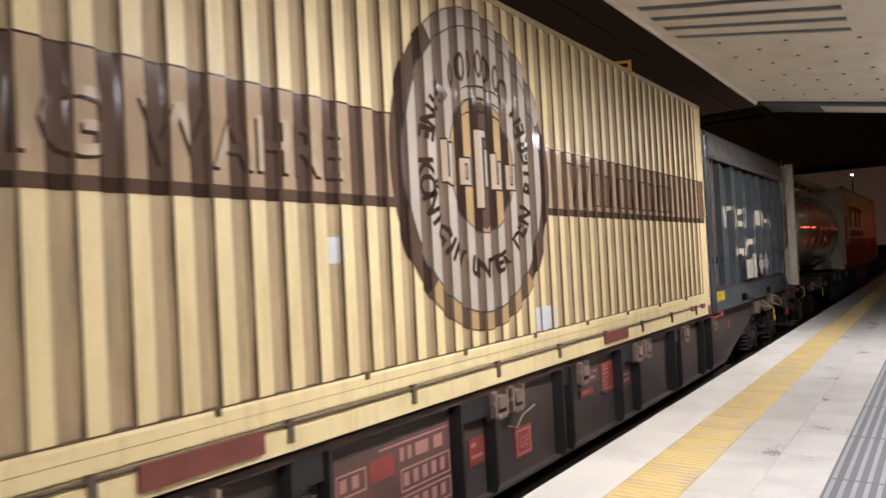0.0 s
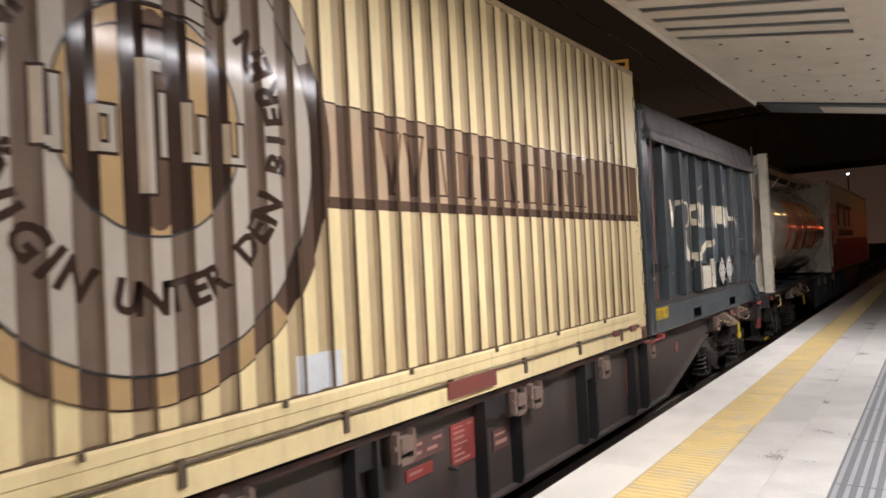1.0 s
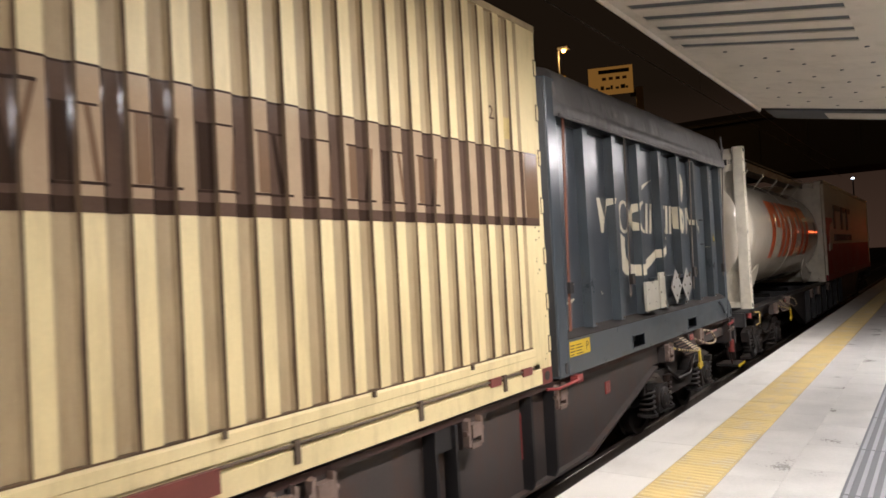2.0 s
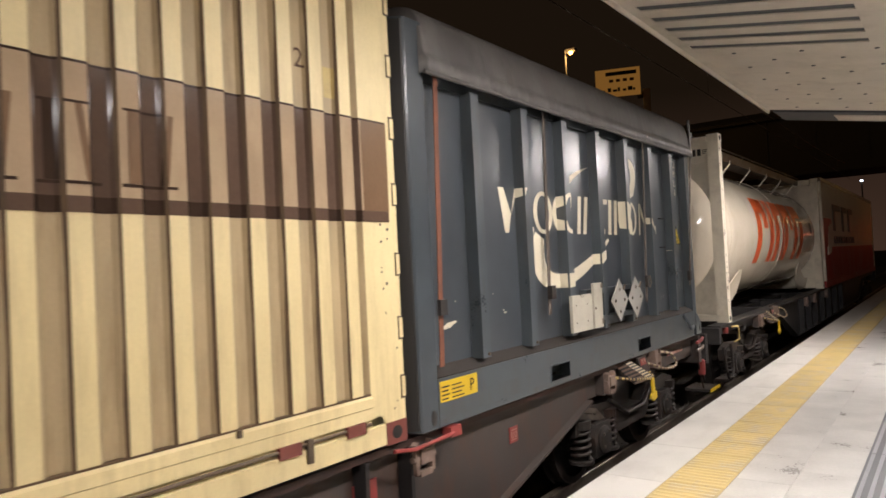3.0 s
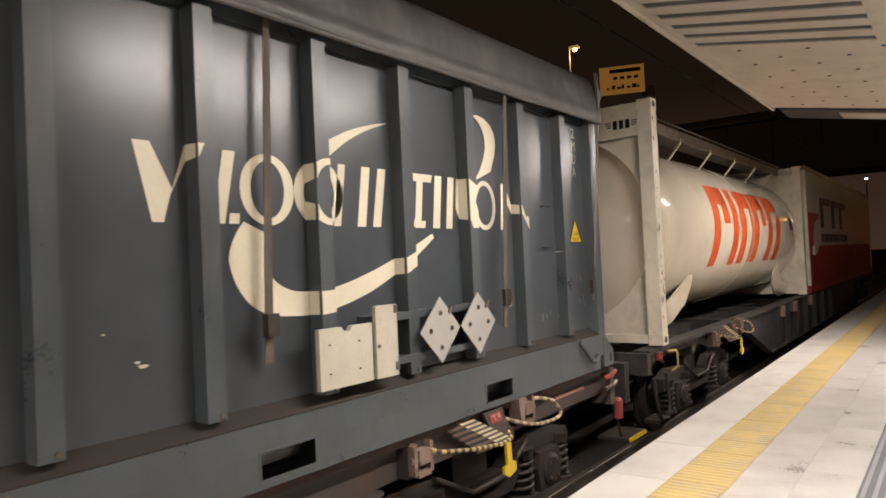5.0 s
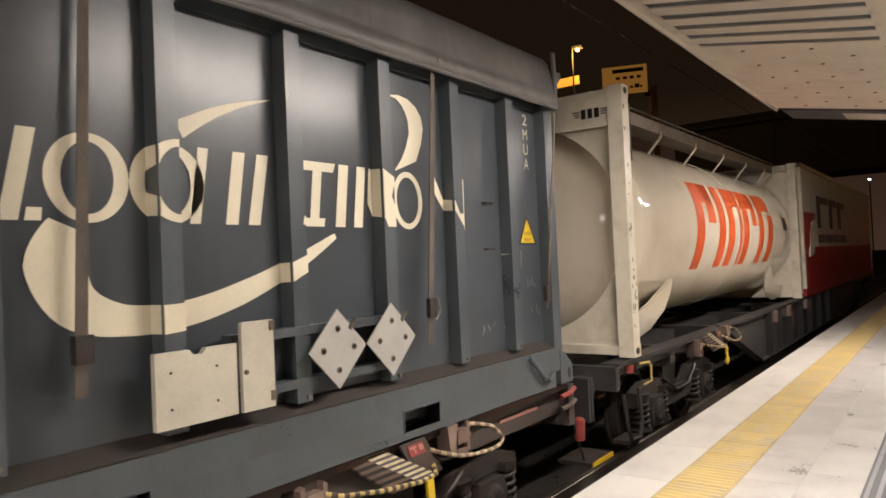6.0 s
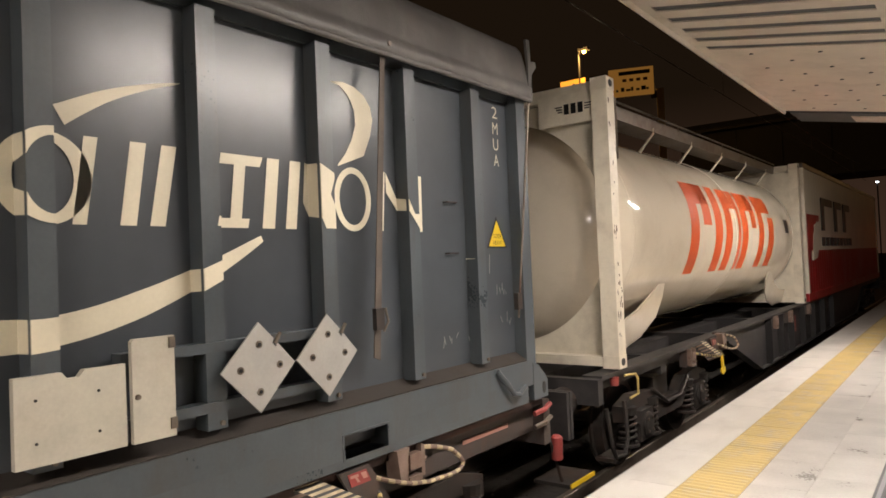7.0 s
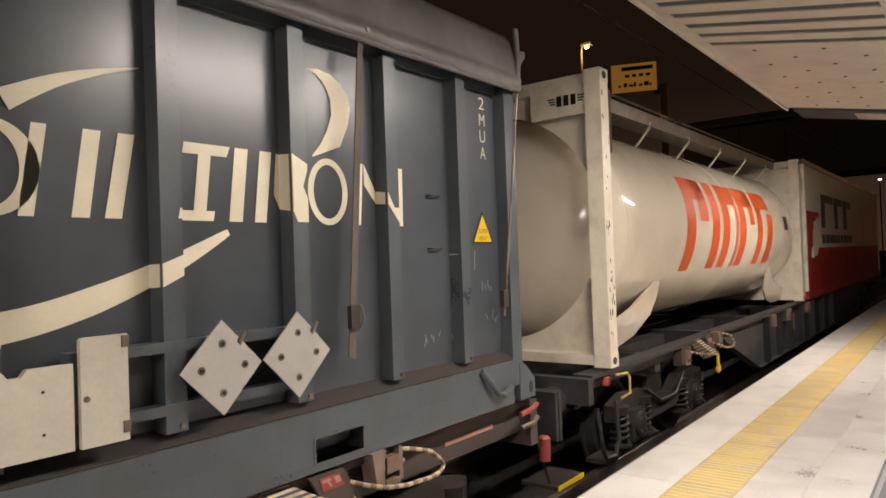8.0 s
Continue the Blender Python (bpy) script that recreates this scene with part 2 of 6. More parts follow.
def box(x0, x1, y0, y1, z0, z1, bm=None):
    bm = bm or bmesh.new()
    v = [bm.verts.new((x, y, z)) for x in (x0, x1) for y in (y0, y1) for z in (z0, z1)]
    for f in ((0, 1, 3, 2), (4, 6, 7, 5), (0, 4, 5, 1), (2, 3, 7, 6), (0, 2, 6, 4), (1, 5, 7, 3)):
        bm.faces.new([v[i] for i in f])
    return bm


def extrude_x(points, x0, x1, bm=None):
    """A prism: an outline in (y, z) from x0 to x1."""
    bm = bm or bmesh.new()
    a = [bm.verts.new((x0, y, z)) for y, z in points]
    b = [bm.verts.new((x1, y, z)) for y, z in points]
    bm.faces.new(a[::-1])
    bm.faces.new(b)
    for i in range(len(points)):
        j = (i + 1) % len(points)
        bm.faces.new((a[i], a[j], b[j], b[i]))
    return bm


def extrude_y(points, y0, y1, bm=None):
    """A prism: an outline in (x, z) from y0 to y1."""
    bm = bm or bmesh.new()
    a = [bm.verts.new((x, y0, z)) for x, z in points]
    b = [bm.verts.new((x, y1, z)) for x, z in points]
    bm.faces.new(a[::-1])
    bm.faces.new(b)
    for i in range(len(points)):
        j = (i + 1) % len(points)
        bm.faces.new((a[i], a[j], b[j], b[i]))
    return bm


def tube(points, radius, sides=8, bm=None, closed=False):
    """A round bar along points."""
    bm = bm or bmesh.new()
    pts = [Vector(p) for p in points]
    rings = []
    for i, p in enumerate(pts):
        d = (pts[min(i + 1, len(pts) - 1)] - pts[max(i - 1, 0)]).normalized()
        u = d.cross(Vector((0.31, 0.17, 0.94))).normalized()
        w = d.cross(u)
        rings.append([bm.verts.new(p + radius * (u * math.cos(k * 2 * math.pi / sides) + w * math.sin(k * 2 * math.pi / sides))) for k in range(sides)])
    for r, s in zip(rings, rings[1:]):
        for k in range(sides):
            bm.faces.new((r[k], r[(k + 1) % sides], s[(k + 1) % sides], s[k]))
    bm.faces.new(rings[0][::-1])
    bm.faces.new(rings[-1])
    return bm


def lathe(profile, centre, axis="y", steps=32, bm=None):
    """A turned body: profile of (along, radius) about an axis through centre."""
    bm = bm or bmesh.new()
    c = Vector(centre)
    rings = []
    for a, r in profile:
        ring = []
        for k in range(steps):
            p, q = r * math.cos(2 * math.pi * k / steps), r * math.sin(2 * math.pi * k / steps)
            ring.append(bm.verts.new(c + Vector({"y": (p, a, q), "x": (a, p, q), "z": (p, q, a)}[axis])))
        rings.append(ring)
    for r, s in zip(rings, rings[1:]):
        for k in range(steps):
            bm.faces.new((r[k], r[(k + 1) % steps], s[(k + 1) % steps], s[k]))
    bm.faces.new(rings[0][::-1])
    bm.faces.new(rings[-1])
    return bm


def text_outline(body, size, shear=0.0, bold=0.0):
    """Flat letters as a bmesh in (x, y), left edge and base line at 0."""
    cu = bpy.data.curves.new("letters", "FONT")
    cu.body, cu.size, cu.shear, cu.resolution_u, cu.offset = body, size, shear, 3, bold
    ob = bpy.data.objects.new("letters", cu)
    scene.collection.objects.link(ob)
    me = bpy.data.meshes.new_from_object(ob.evaluated_get(bpy.context.evaluated_depsgraph_get()))
    bm = bmesh.new()
    bm.from_mesh(me)
    bpy.data.objects.remove(ob)
    bpy.data.meshes.remove(me)
    return bm


def flat_shapes(polys):
    """Outlines in (y, z) as flat faces at x = 0."""
    bm = bmesh.new()
    for p in polys:
        bm.faces.new([bm.verts.new((0, y, z)) for y, z in p])
    bmesh.ops.remove_doubles(bm, verts=bm.verts, dist=1e-5)
    bmesh.ops.triangulate(bm, faces=bm.faces)
    return bm


def letters_on_side(body, y, z, size, width=None, angle=0.0):
    """Letters as flat faces in the (y, z) plane, starting at (y, z), fitted to a width, turned by angle degrees."""
    bm = text_outline(body, size, bold=size * 0.012 if size > 0.15 else 0.0)
    xs = [v.co.x for v in bm.verts]
    x0, x1 = min(xs), max(xs)
    k = width / (x1 - x0) if width else 1.0
    ca, sa = math.cos(radians(angle)), math.sin(radians(angle))
    for v in bm.verts:
        a, b = (v.co.x - x0) * k, v.co.y
        v.co = Vector((0, y + a * ca - b * sa, z + a * sa + b * ca))
    bmesh.ops.triangulate(bm, faces=bm.faces)
    return bm


def ring(cy, cz, ry, rz, ry2, rz2, a0=0.0, a1=360.0, steps=64):
    """Quads of an elliptical ring in (y, z)."""
    n = max(int(steps * (a1 - a0) / 360), 2)
    an = [radians(a0 + (a1 - a0) * i / n) for i in range(n + 1)]
    return [[(cy + ry * math.cos(a), cz + rz * math.sin(a)), (cy + ry * math.cos(b), cz + rz * math.sin(b)),
             (cy + ry2 * math.cos(b), cz + rz2 * math.sin(b)), (cy + ry2 * math.cos(a), cz + rz2 * math.sin(a))] for a, b in zip(an, an[1:])]


def oval(cy, cz, ry, rz, steps=64):
    return [(cy + ry * math.cos(2 * math.pi * i / steps), cz + rz * math.sin(2 * math.pi * i / steps)) for i in range(steps)]


def wrap(bm, breaks, depth, lift, deep=None):
    """Cuts flat faces at the folds of a sheet and lays them on it; depth(y) is the sheet's x. Faces in the hollows take material 1."""
    lo, hi = min(v.co.y for v in bm.verts), max(v.co.y for v in bm.verts)
    for y in breaks:
        if lo < y < hi:
            bmesh.ops.bisect_plane(bm, geom=bm.verts[:] + bm.edges[:] + bm.faces[:], dist=1e-5, plane_co=(0, y, 0), plane_no=(0, 1, 0))
    if deep:
        for f in bm.faces:
            f.material_index = 1 if deep(f.calc_center_median().y) else 0
    for v in bm.verts:
        v.co.x = depth(v.co.y) + lift
    return bm

# ------------------------------------------------------------------ platform, track, canopy
FAR = 130.0


def setting(name, bm, material, label, category, smooth=False):
    return tagged(part(name, bm, material, None, label, smooth), label, category, "", "structure")


def platform():
    setting("platform_base", box(EDGE + 0.03, 6.5, -30, FAR, -1.2, -0.05), M_CONCRETE, "stained concrete base of the station platform", "platform")
    setting("platform_joint_bed", box(EDGE + 0.035, 6.45, -29.9, FAR - 1, -0.05, -0.003), M_JOINT, "dark mortar bed under the platform slabs", "paving bed")
    lip = setting("platform_edge_lip", extrude_y([(EDGE - 0.10, -0.22), (EDGE + 0.03, -0.22), (EDGE + 0.03, -0.052), (EDGE - 0.075, -0.052), (EDGE - 0.10, -0.08)], -30, FAR), M_LIP,
                  "weathered concrete lip under the platform edge", "platform edge")
    return lip


def slab_mesh(name, w, l, h, material, ridges=0, across=True, c=0.002, crest=None):
    """One paving slab with a chamfered rim; ridges: bars raised on it."""
    bm = bmesh.new()
    rim = [(0, 0), (w, 0), (w, l), (0, l)]
    top = [(c, c), (w - c, c), (w - c, l - c), (c, l - c)]
    lo = [bm.verts.new((x, y, -0.012)) for x, y in rim]
    mid = [bm.verts.new((x, y, h - c)) for x, y in rim]
    up = [bm.verts.new((x, y, h)) for x, y in top]
    for a, b in ((lo, mid), (mid, up)):
        for i in range(4):
            j = (i + 1) % 4
            bm.faces.new((a[i], a[j], b[j], b[i]))
    bm.faces.new(up)
    bm.faces.ensure_lookup_table()
    flat = len(bm.faces)
    for k in range(ridges):
        if across:
            y = l * (k + 0.5) / ridges
            box(0.02, w - 0.02, y - l * 0.2 / ridges, y + l * 0.2 / ridges, h, h + 0.0022, bm)
        else:
            x = w * (k + 0.5) / ridges
            box(x - w * 0.2 / ridges, x + w * 0.2 / ridges, 0.01, l - 0.01, h, h + 0.005, bm)
    bm.faces.ensure_lookup_table()
    # ridges take the lighter crest tone, the slab between them keeps its own
    for f in bm.faces[flat:] if crest else ():
        f.material_index = 1
    bmesh.ops.recalc_face_normals(bm, faces=bm.faces)
    me = bpy.data.meshes.new(name)
    bm.to_mesh(me)
    bm.free()
    for m in (material, crest) if crest else (material,):
        me.materials.append(m)
    return me


def paving_strip(name, piece, x0, w, l, gap, material, y0, y1, near, label, ridges=0, across=True, tilt=0.0, crest=None):
    """A strip of slabs along the platform; those within near are pieces of their own, the rest one mesh."""
    strip = tagged(new(name), label, "paving", "", "structure")
    strip.matrix_basis = pose(x0, 0, 0)
    me = slab_mesh(piece, w - gap, l - gap, 0.0, material, ridges, across, crest=crest)
    rest = bmesh.new()
    y = y0
    rnd = random.Random(7)
    while y < y1:
        if near[0] <= y <= near[1]:
            ob = new(piece, me)
            ob.parent = strip
            ob.matrix_basis = pose(0, y, rnd.uniform(-0.0004, 0.0004), rnd.uniform(-tilt, tilt), rnd.uniform(-tilt, tilt), 0)
        else:
            n = len(rest.verts)
            rest.from_mesh(me)
            rest.verts.ensure_lookup_table()
            bmesh.ops.translate(rest, verts=rest.verts[n:], vec=(0, y, 0))
        y += l
    far = bpy.data.meshes.new("far_slabs")
    rest.to_mesh(far)
    rest.free()
    for m in (material, crest) if crest else (material,):
        far.materials.append(m)
    ob = new("far_slabs", far)
    ob.parent = strip
    tagged(ob, kind="stuff")
    return strip


def paving():
    paving_strip("coping_strip", "coping_slab", EDGE, 0.46, 1.0, 0.003, M_COPING, -8, 60, (2, 30), "pale stone coping slabs along the platform edge", tilt=0.1)
    paving_strip("tactile_strip_yellow", "tactile_slab", EDGE + 0.46, 0.42, 0.42, 0.006, M_TACTILE_BED, -8.4, 60, (2, 30), "worn yellow tactile warning slabs along the platform", ridges=6, tilt=0.15, crest=M_TACTILE)
    for i in range(2):
        paving_strip("paving_strip", "paving_slab", EDGE + 0.88 + 0.37 * i, 0.37, 0.74, 0.0015, M_PAVING, -8 - 0.37 * i, 60, (2, 26), "glossy grey stone paving slabs on the platform", tilt=0.02)
    paving_strip("tactile_strip_grey", "guide_slab", EDGE + 1.62, 0.40, 1.2, 0.002, M_TACTILE_GREY, -8, 60, (3, 16), "dark grey ribbed guiding slabs on the platform", ridges=6, across=False, crest=M_GUIDE)
    for i in range(4):
        paving_strip("paving_strip", "paving_slab", EDGE + 2.02 + 0.9 * i, 0.9, 0.9, 0.005, M_PAVING, -8, 60, (1, 0), "glossy grey stone paving slabs on the platform")


def track():
    setting("ground", box(-160, 160, -60, 420, -1.6, -1.2), M_BALLAST, "dark night ground beside the railway", "ground")
    bm = extrude_y([(-9.5, -1.2), (EDGE - 0.02, -1.2), (EDGE - 0.02, -0.80), (TRACK + 1.5, -0.74), (TRACK - 1.5, -0.74), (-9.5, -1.0)], -30, FAR)
    setting("ballast_bed", bm, M_BALLAST, "dark oily crushed stone ballast under the track", "ballast")
    rnd = random.Random(3)
    bm = bmesh.new()
    for i in range(3800):
        y, x = rnd.uniform(2, 22), rnd.uniform(TRACK - 1.1, EDGE - 0.1)
        s = rnd.uniform(0.015, 0.035)
        c = Vector((x, y, -0.775 + (0.0 if x < TRACK + 1.5 else -0.02) + rnd.uniform(0, 0.03)))
        vs = [bm.verts.new(c + Vector(d) * s * rnd.uniform(0.7, 1.3)) for d in ((1, 0, 0), (-1, 0.2, 0), (0, 1, 0.1), (0.1, -1, 0), (0, 0, 1), (0, 0.1, -1))]
        for a, b, d in ((0, 2, 4), (2, 1, 4), (1, 3, 4), (3, 0, 4)):
            bm.faces.new((vs[a], vs[b], vs[d]))
    tagged(part("ballast_stones", bm, M_BALLAST, None, "loose dark ballast stones beside the rail"), "loose dark ballast stones beside the rail", "ballast", "", "stuff")
    for x in (TRACK - 0.7525, TRACK + 0.7525):
        p = [(-0.07, 0), (0.07, 0), (0.07, 0.02), (0.012, 0.04), (0.012, 0.12), (0.036, 0.13), (0.036, 0.165), (0.028, 0.172), (-0.028, 0.172), (-0.036, 0.165), (-0.036, 0.13), (-0.012, 0.12), (-0.012, 0.04), (-0.07, 0.02)]
        r = part("rail", extrude_y([(x + a, RAIL - 0.172 + b) for a, b in p], -30, FAR), M_STEEL, None)
        tagged(r, "rusty steel rail with a worn head", "rail", "rails of the track", "structure")


def canopy():
    """The platform roof: a tray of panels that rises towards the track, with grooves and a perforated end panel."""
    slope = -0.183
    z_of = lambda x: 3.83 + slope * (x + 2.2)
    y_end = 12.9
    roof = thing("canopy", (0, 0, 3.4), "off-white metal platform canopy with grooved and perforated panels", "canopy", "", "structure")
    x1 = 3.2
    # soffit in strips: the grooved field, then the perforated panel
    first, pitch, wide = 7.53, 0.376, 0.15
    cuts = [first - pitch * i for i in range(60) if first - pitch * i > -12.5]
    gx0, gx1 = -2.10, -0.50

    def sheet(xa, xb, ya, yb, lift=0.0):
        bm = bmesh.new()
        v = [(xa, ya), (xb, ya), (xb, yb), (xa, yb)]
        lo = [bm.verts.new((x, y, z_of(x) + lift)) for x, y in v]
        hi = [bm.verts.new((x, y, z_of(x) + lift + 0.03)) for x, y in v]
        bm.faces.new(lo)
        bm.faces.new(hi[::-1])
        for i in range(4):
            j = (i + 1) % 4
            bm.faces.new((lo[i], lo[j], hi[j], hi[i]))
        return bm

    for a, b in zip(cuts[1:], cuts):
        part("soffit_panel", sheet(gx0, gx1, a, b - wide), M_CANOPY, roof)
        part("groove", sheet(gx0, gx1, b - wide, b, 0.012), M_GROOVE, roof, "dark recessed groove")
    part("edge_strip", sheet(-2.2, gx0, cuts[-1], 11.75), M_CANOPY, roof)
    part("inner_field", sheet(gx1, x1, cuts[-1], first), M_CANOPY, roof)
    end = part("perforated_panel", sheet(gx0, x1, first, 11.75), M_CANOPY, roof, "off-white panel with rows of small holes")
    for i in range(11):
        for j in range(8):
            y = 7.78 + 0.366 * i
            x = -1.74 + 0.32 * 2 * j + (0.32 if i % 2 else 0)
            if x > 0.9 or y > 11.6:
                continue
            c = (x, y, z_of(x) - 0.002)
            part("hole", lathe([(-0.004, 0.022), (0.0, 0.024), (0.003, 0.024)], c, "z", 10), M_GROOVE, end)
    # folded end: a dark groove, a rounded nose and a lower tray
    part("end_groove", sheet(-2.16, x1, 11.75, 11.95, 0.03), M_GROOVE, roof, "dark recessed groove")
    part("end_nose", sheet(-2.16, x1, 11.95, y_end, -0.0), M_GROOVE, roof, "dark blue-grey end section")
    part("end_tray", sheet(-1.36, x1, 12.2, 12.75, -0.012), M_CANOPY, roof)
    # fascia towards the track
    prof = [(-2.2, 3.83), (-2.2, 3.90), (-2.235, 3.93), (-2.235, 3.80), (-2.215, 3.795)]
    part("fascia", extrude_y(prof, -12.4, 11.9), M_CANOPY, roof, "pale folded edge profile")
    part("roof_sheet", extrude_y([(-2.23, 3.93), (x1, z_of(x1) + 0.14), (x1, z_of(x1) + 0.18), (-2.23, 3.99)], -12.4, y_end), M_DARK, roof, "dark roof sheet")
    for y in (-6.0, 4.0, 11.0):
        part("column", lathe([(0.0, 0.16), (0.02, 0.11), (z_of(2.6), 0.11)], (2.6, y, 0), "z", 20), M_CANOPY, roof)


def luminaire():
    for i, y in enumerate(LAMP_YS):
        t = thing("ceiling_light", (LAMP_X, y, LAMP_Z), "long white strip light fixed under the platform canopy", "lamp", "strip lights under the canopy")
        part("housing", extrude_y([(LAMP_X - 0.07, LAMP_Z - 0.008), (LAMP_X - 0.053, LAMP_Z - 0.008), (LAMP_X - 0.053, LAMP_Z + 0.005), (LAMP_X + 0.053, LAMP_Z + 0.005), (LAMP_X + 0.053, LAMP_Z - 0.008), (LAMP_X + 0.07, LAMP_Z - 0.008), (LAMP_X + 0.07, 3.479 - 0.183 * 0.07), (LAMP_X - 0.07, 3.479 + 0.183 * 0.07)], y - 1.53, y + 1.53), M_CANOPY, t)
        part("diffuser", box(LAMP_X - 0.05, LAMP_X + 0.05, y - 1.50, y + 1.50, LAMP_Z - 0.015, LAMP_Z + 0.004), G_TUBE, t, "glowing diffuser")


def overhead():
    """Contact wire and catenary over the track."""
    t = thing("overhead_line", (TRACK, 20, 4.9), "thin overhead contact wire above the track", "wire", "", "structure")
    part("contact_wire", tube([(TRACK, -20, 4.95), (TRACK, 10, 4.95), (TRACK, 39.6, 4.95)], 0.008, 6), M_STEEL, t)
    pts = [(TRACK, -20 + 2.5 * k, 5.35 + 0.9 * ((((-20 + 2.5 * k) % 50) - 25) / 25) ** 2) for k in range(24)]
    part("catenary_wire", tube(pts, 0.009, 6), M_STEEL, t)
    for k in range(6):
        y = -15 + 10 * k
        part("dropper", tube([(TRACK, y, 4.95), (TRACK, y, 5.35 + 0.9 * (((y % 50) - 25) / 25) ** 2)], 0.004, 5), M_STEEL, t)


def distance():
    """Hillside, street lamp, lit board and far lights."""
    bm = bmesh.new()
    rows = []
    for i in range(61):
        x = -150 + 5 * i
        base = 60 + 6 * math.sin(i * 0.7)
        h = 3.2 + 1.2 * math.sin(i * 0.37 + 1) + 0.7 * math.sin(i * 1.3) + (6 if x < -30 else 0) + (3 if x < -60 else 0)
        rows.append([bm.verts.new((x, base + d, -1.25 + h * k)) for d, k in ((20, 0), (40, 0.35), (60, 0.8), (75, 1.0), (110, 1.05))])
    for a, b in zip(rows, rows[1:]):
        for k in range(4):
            bm.faces.new((a[k], b[k], b[k + 1], a[k + 1]))
    setting("backdrop_hill", bm, M_HILL, "dark wooded hillside at night behind the station", "hill", True)
    setting("embankment", extrude_y([(-30, -1.25), (-9.4, -1.25), (-12.5, 1.5), (-30, 3.0)], -20, 110), M_HILL, "dark embankment beyond the track", "embankment")
    lx, ly, lz = -14.2, 30.0, 11.4
    t = thing("street_lamp", (lx - 0.08, ly, 1.6), "tall street lamp glowing orange on the embankment", "street lamp")
    part("pole", tube([(lx - 0.08, ly, 1.4), (lx - 0.08, ly, 6), (lx - 0.08, ly, lz - 0.1), (lx - 0.04, ly, lz + 0.10), (lx + 0.1, ly, lz + 0.14)], 0.04), M_DARK, t)
    part("lamp_head", box(lx - 0.05, lx + 0.45, ly - 0.14, ly + 0.14, lz + 0.06, lz + 0.17), M_DARK, t, bevel=0.02)
    part("lamp_glass", lathe([(-0.07, 0.03), (-0.05, 0.07), (0, 0.09), (0.05, 0.09)], (lx + 0.2, ly, lz), "z", 14), G_SODIUM, t, "glowing orange lamp glass")
    la = bpy.data.lights.new("sodium", "POINT")
    la.energy, la.color, la.shadow_soft_size = 260, (1.0, 0.55, 0.18), 0.12
    new("street_lamp_source", la).matrix_basis = pose(lx + 0.2, ly - 0.25, lz - 0.3)
    y = 30.0
    t = thing("billboard", (-11.8, y + 0.1, 1.6), "amber-lit rectangular board on a post behind the track", "billboard")
    part("board", box(-12.8, -10.85, y, y + 0.08, 8.93, 10.18), M_BILLBOARD, t, bevel=0.015)
    part("header_bar", box(-12.35, -11.0, y - 0.012, y - 0.004, 9.88, 10.05), M_DARK, t, "dark unreadable heading bar")
    for k in range(7):
        w = 0.10 + 0.05 * (k % 3)
        part("text_bar", box(-12.5 + 0.22 * k, -12.5 + 0.22 * k + w, y - 0.012, y - 0.004, 9.15, 9.25 + 0.08 * (k % 2)), M_DARK, t)
    for k in range(4):
        part("text_bar", box(-12.2 + 0.3 * k, -12.02 + 0.3 * k, y - 0.012, y - 0.004, 9.58, 9.71), M_STRAP, t)
    part("post", box(-10.75, -10.45, y, y + 0.3, 1.4, 9.15), M_POST_AMBER, t, "dim ochre post")
    part("brace", box(-11.0, -10.45, y + 0.09, y + 0.15, 8.75, 9.05), M_DARK, t)
    t.matrix_basis = pose(-11.8, y + 0.1, 1.6, 0, 0, 21)
    t = thing("amber_panel", (-14.87, 30.6, 1.6), "low amber-lit panel on a post beside the street lamp", "panel")
    part("panel", box(-15.55, -14.25, 30.5, 30.58, 9.95, 10.35), M_AMBER, t, bevel=0.01)
    part("post", box(-14.95, -14.80, 30.6, 30.7, 1.4, 10.1), M_DARK, t)
    # far station lights
    t = thing("mast_lamp", (-5.3, 60.3, -1.2), "far white lamp on a slim mast beside the line", "lamp mast")
    part("mast", tube([(-5.3, 60.3, -1.25), (-5.3, 60.3, 6.6)], 0.05), M_DARK, t)
    part("lamp_head", box(-5.38, -5.2, 60.1, 60.28, 6.45, 6.54), G_COOL, t, "glowing white lamp head")
    for k in range(5):
        t = thing("platform_lamp", (0.6 - 0.9 * k, 74.0 + 6 * k, 0), "far low platform lamp glowing white", "lamp", "row of far platform lamps")
        part("post", tube([(0.6 - 0.9 * k, 74.0 + 6 * k, -0.02), (0.6 - 0.9 * k, 74.0 + 6 * k, 0.8)], 0.04), M_DARK, t)
        part("lamp_head", lathe([(-0.06, 0.05), (0, 0.09), (0.06, 0.05)], (0.6 - 0.9 * k, 74.0 + 6 * k, 0.85), "z", 10), G_COOL, t, "glowing white lamp head")
    for sx, sy in ((2.2, 34.0), (2.2, 50.0)):
        t = thing("sodium_mast_lamp", (sx, sy, 0), "tall mast lamp glowing orange beside the far platform", "lamp mast", "orange lamps along the far platform")
        part("mast", tube([(sx, sy, -0.02), (sx, sy, 6.0)], 0.06), M_DARK, t)
        part("lamp_glass", lathe([(-0.08, 0.05), (0, 0.12), (0.05, 0.12)], (sx, sy, 5.9), "z", 12), G_SODIUM, t, "glowing orange lamp glass")
        la = bpy.data.lights.new("sodium", "POINT")
        la.energy, la.color, la.shadow_soft_size = 28, (1.0, 0.58, 0.22), 0.12
        new("sodium_mast_source", la).matrix_basis = pose(sx, sy - 0.2, 5.7)
    t = thing("railway_signal", (0.9, 48.0, 0), "railway signal on a post showing red", "signal")
    part("post", tube([(0.9, 48.0, -0.02), (0.9, 48.0, 3.4)], 0.06), M_DARK, t)
    part("head", box(0.7, 1.1, 47.9, 48.1, 2.2, 3.3), M_DARK, t, bevel=0.03)
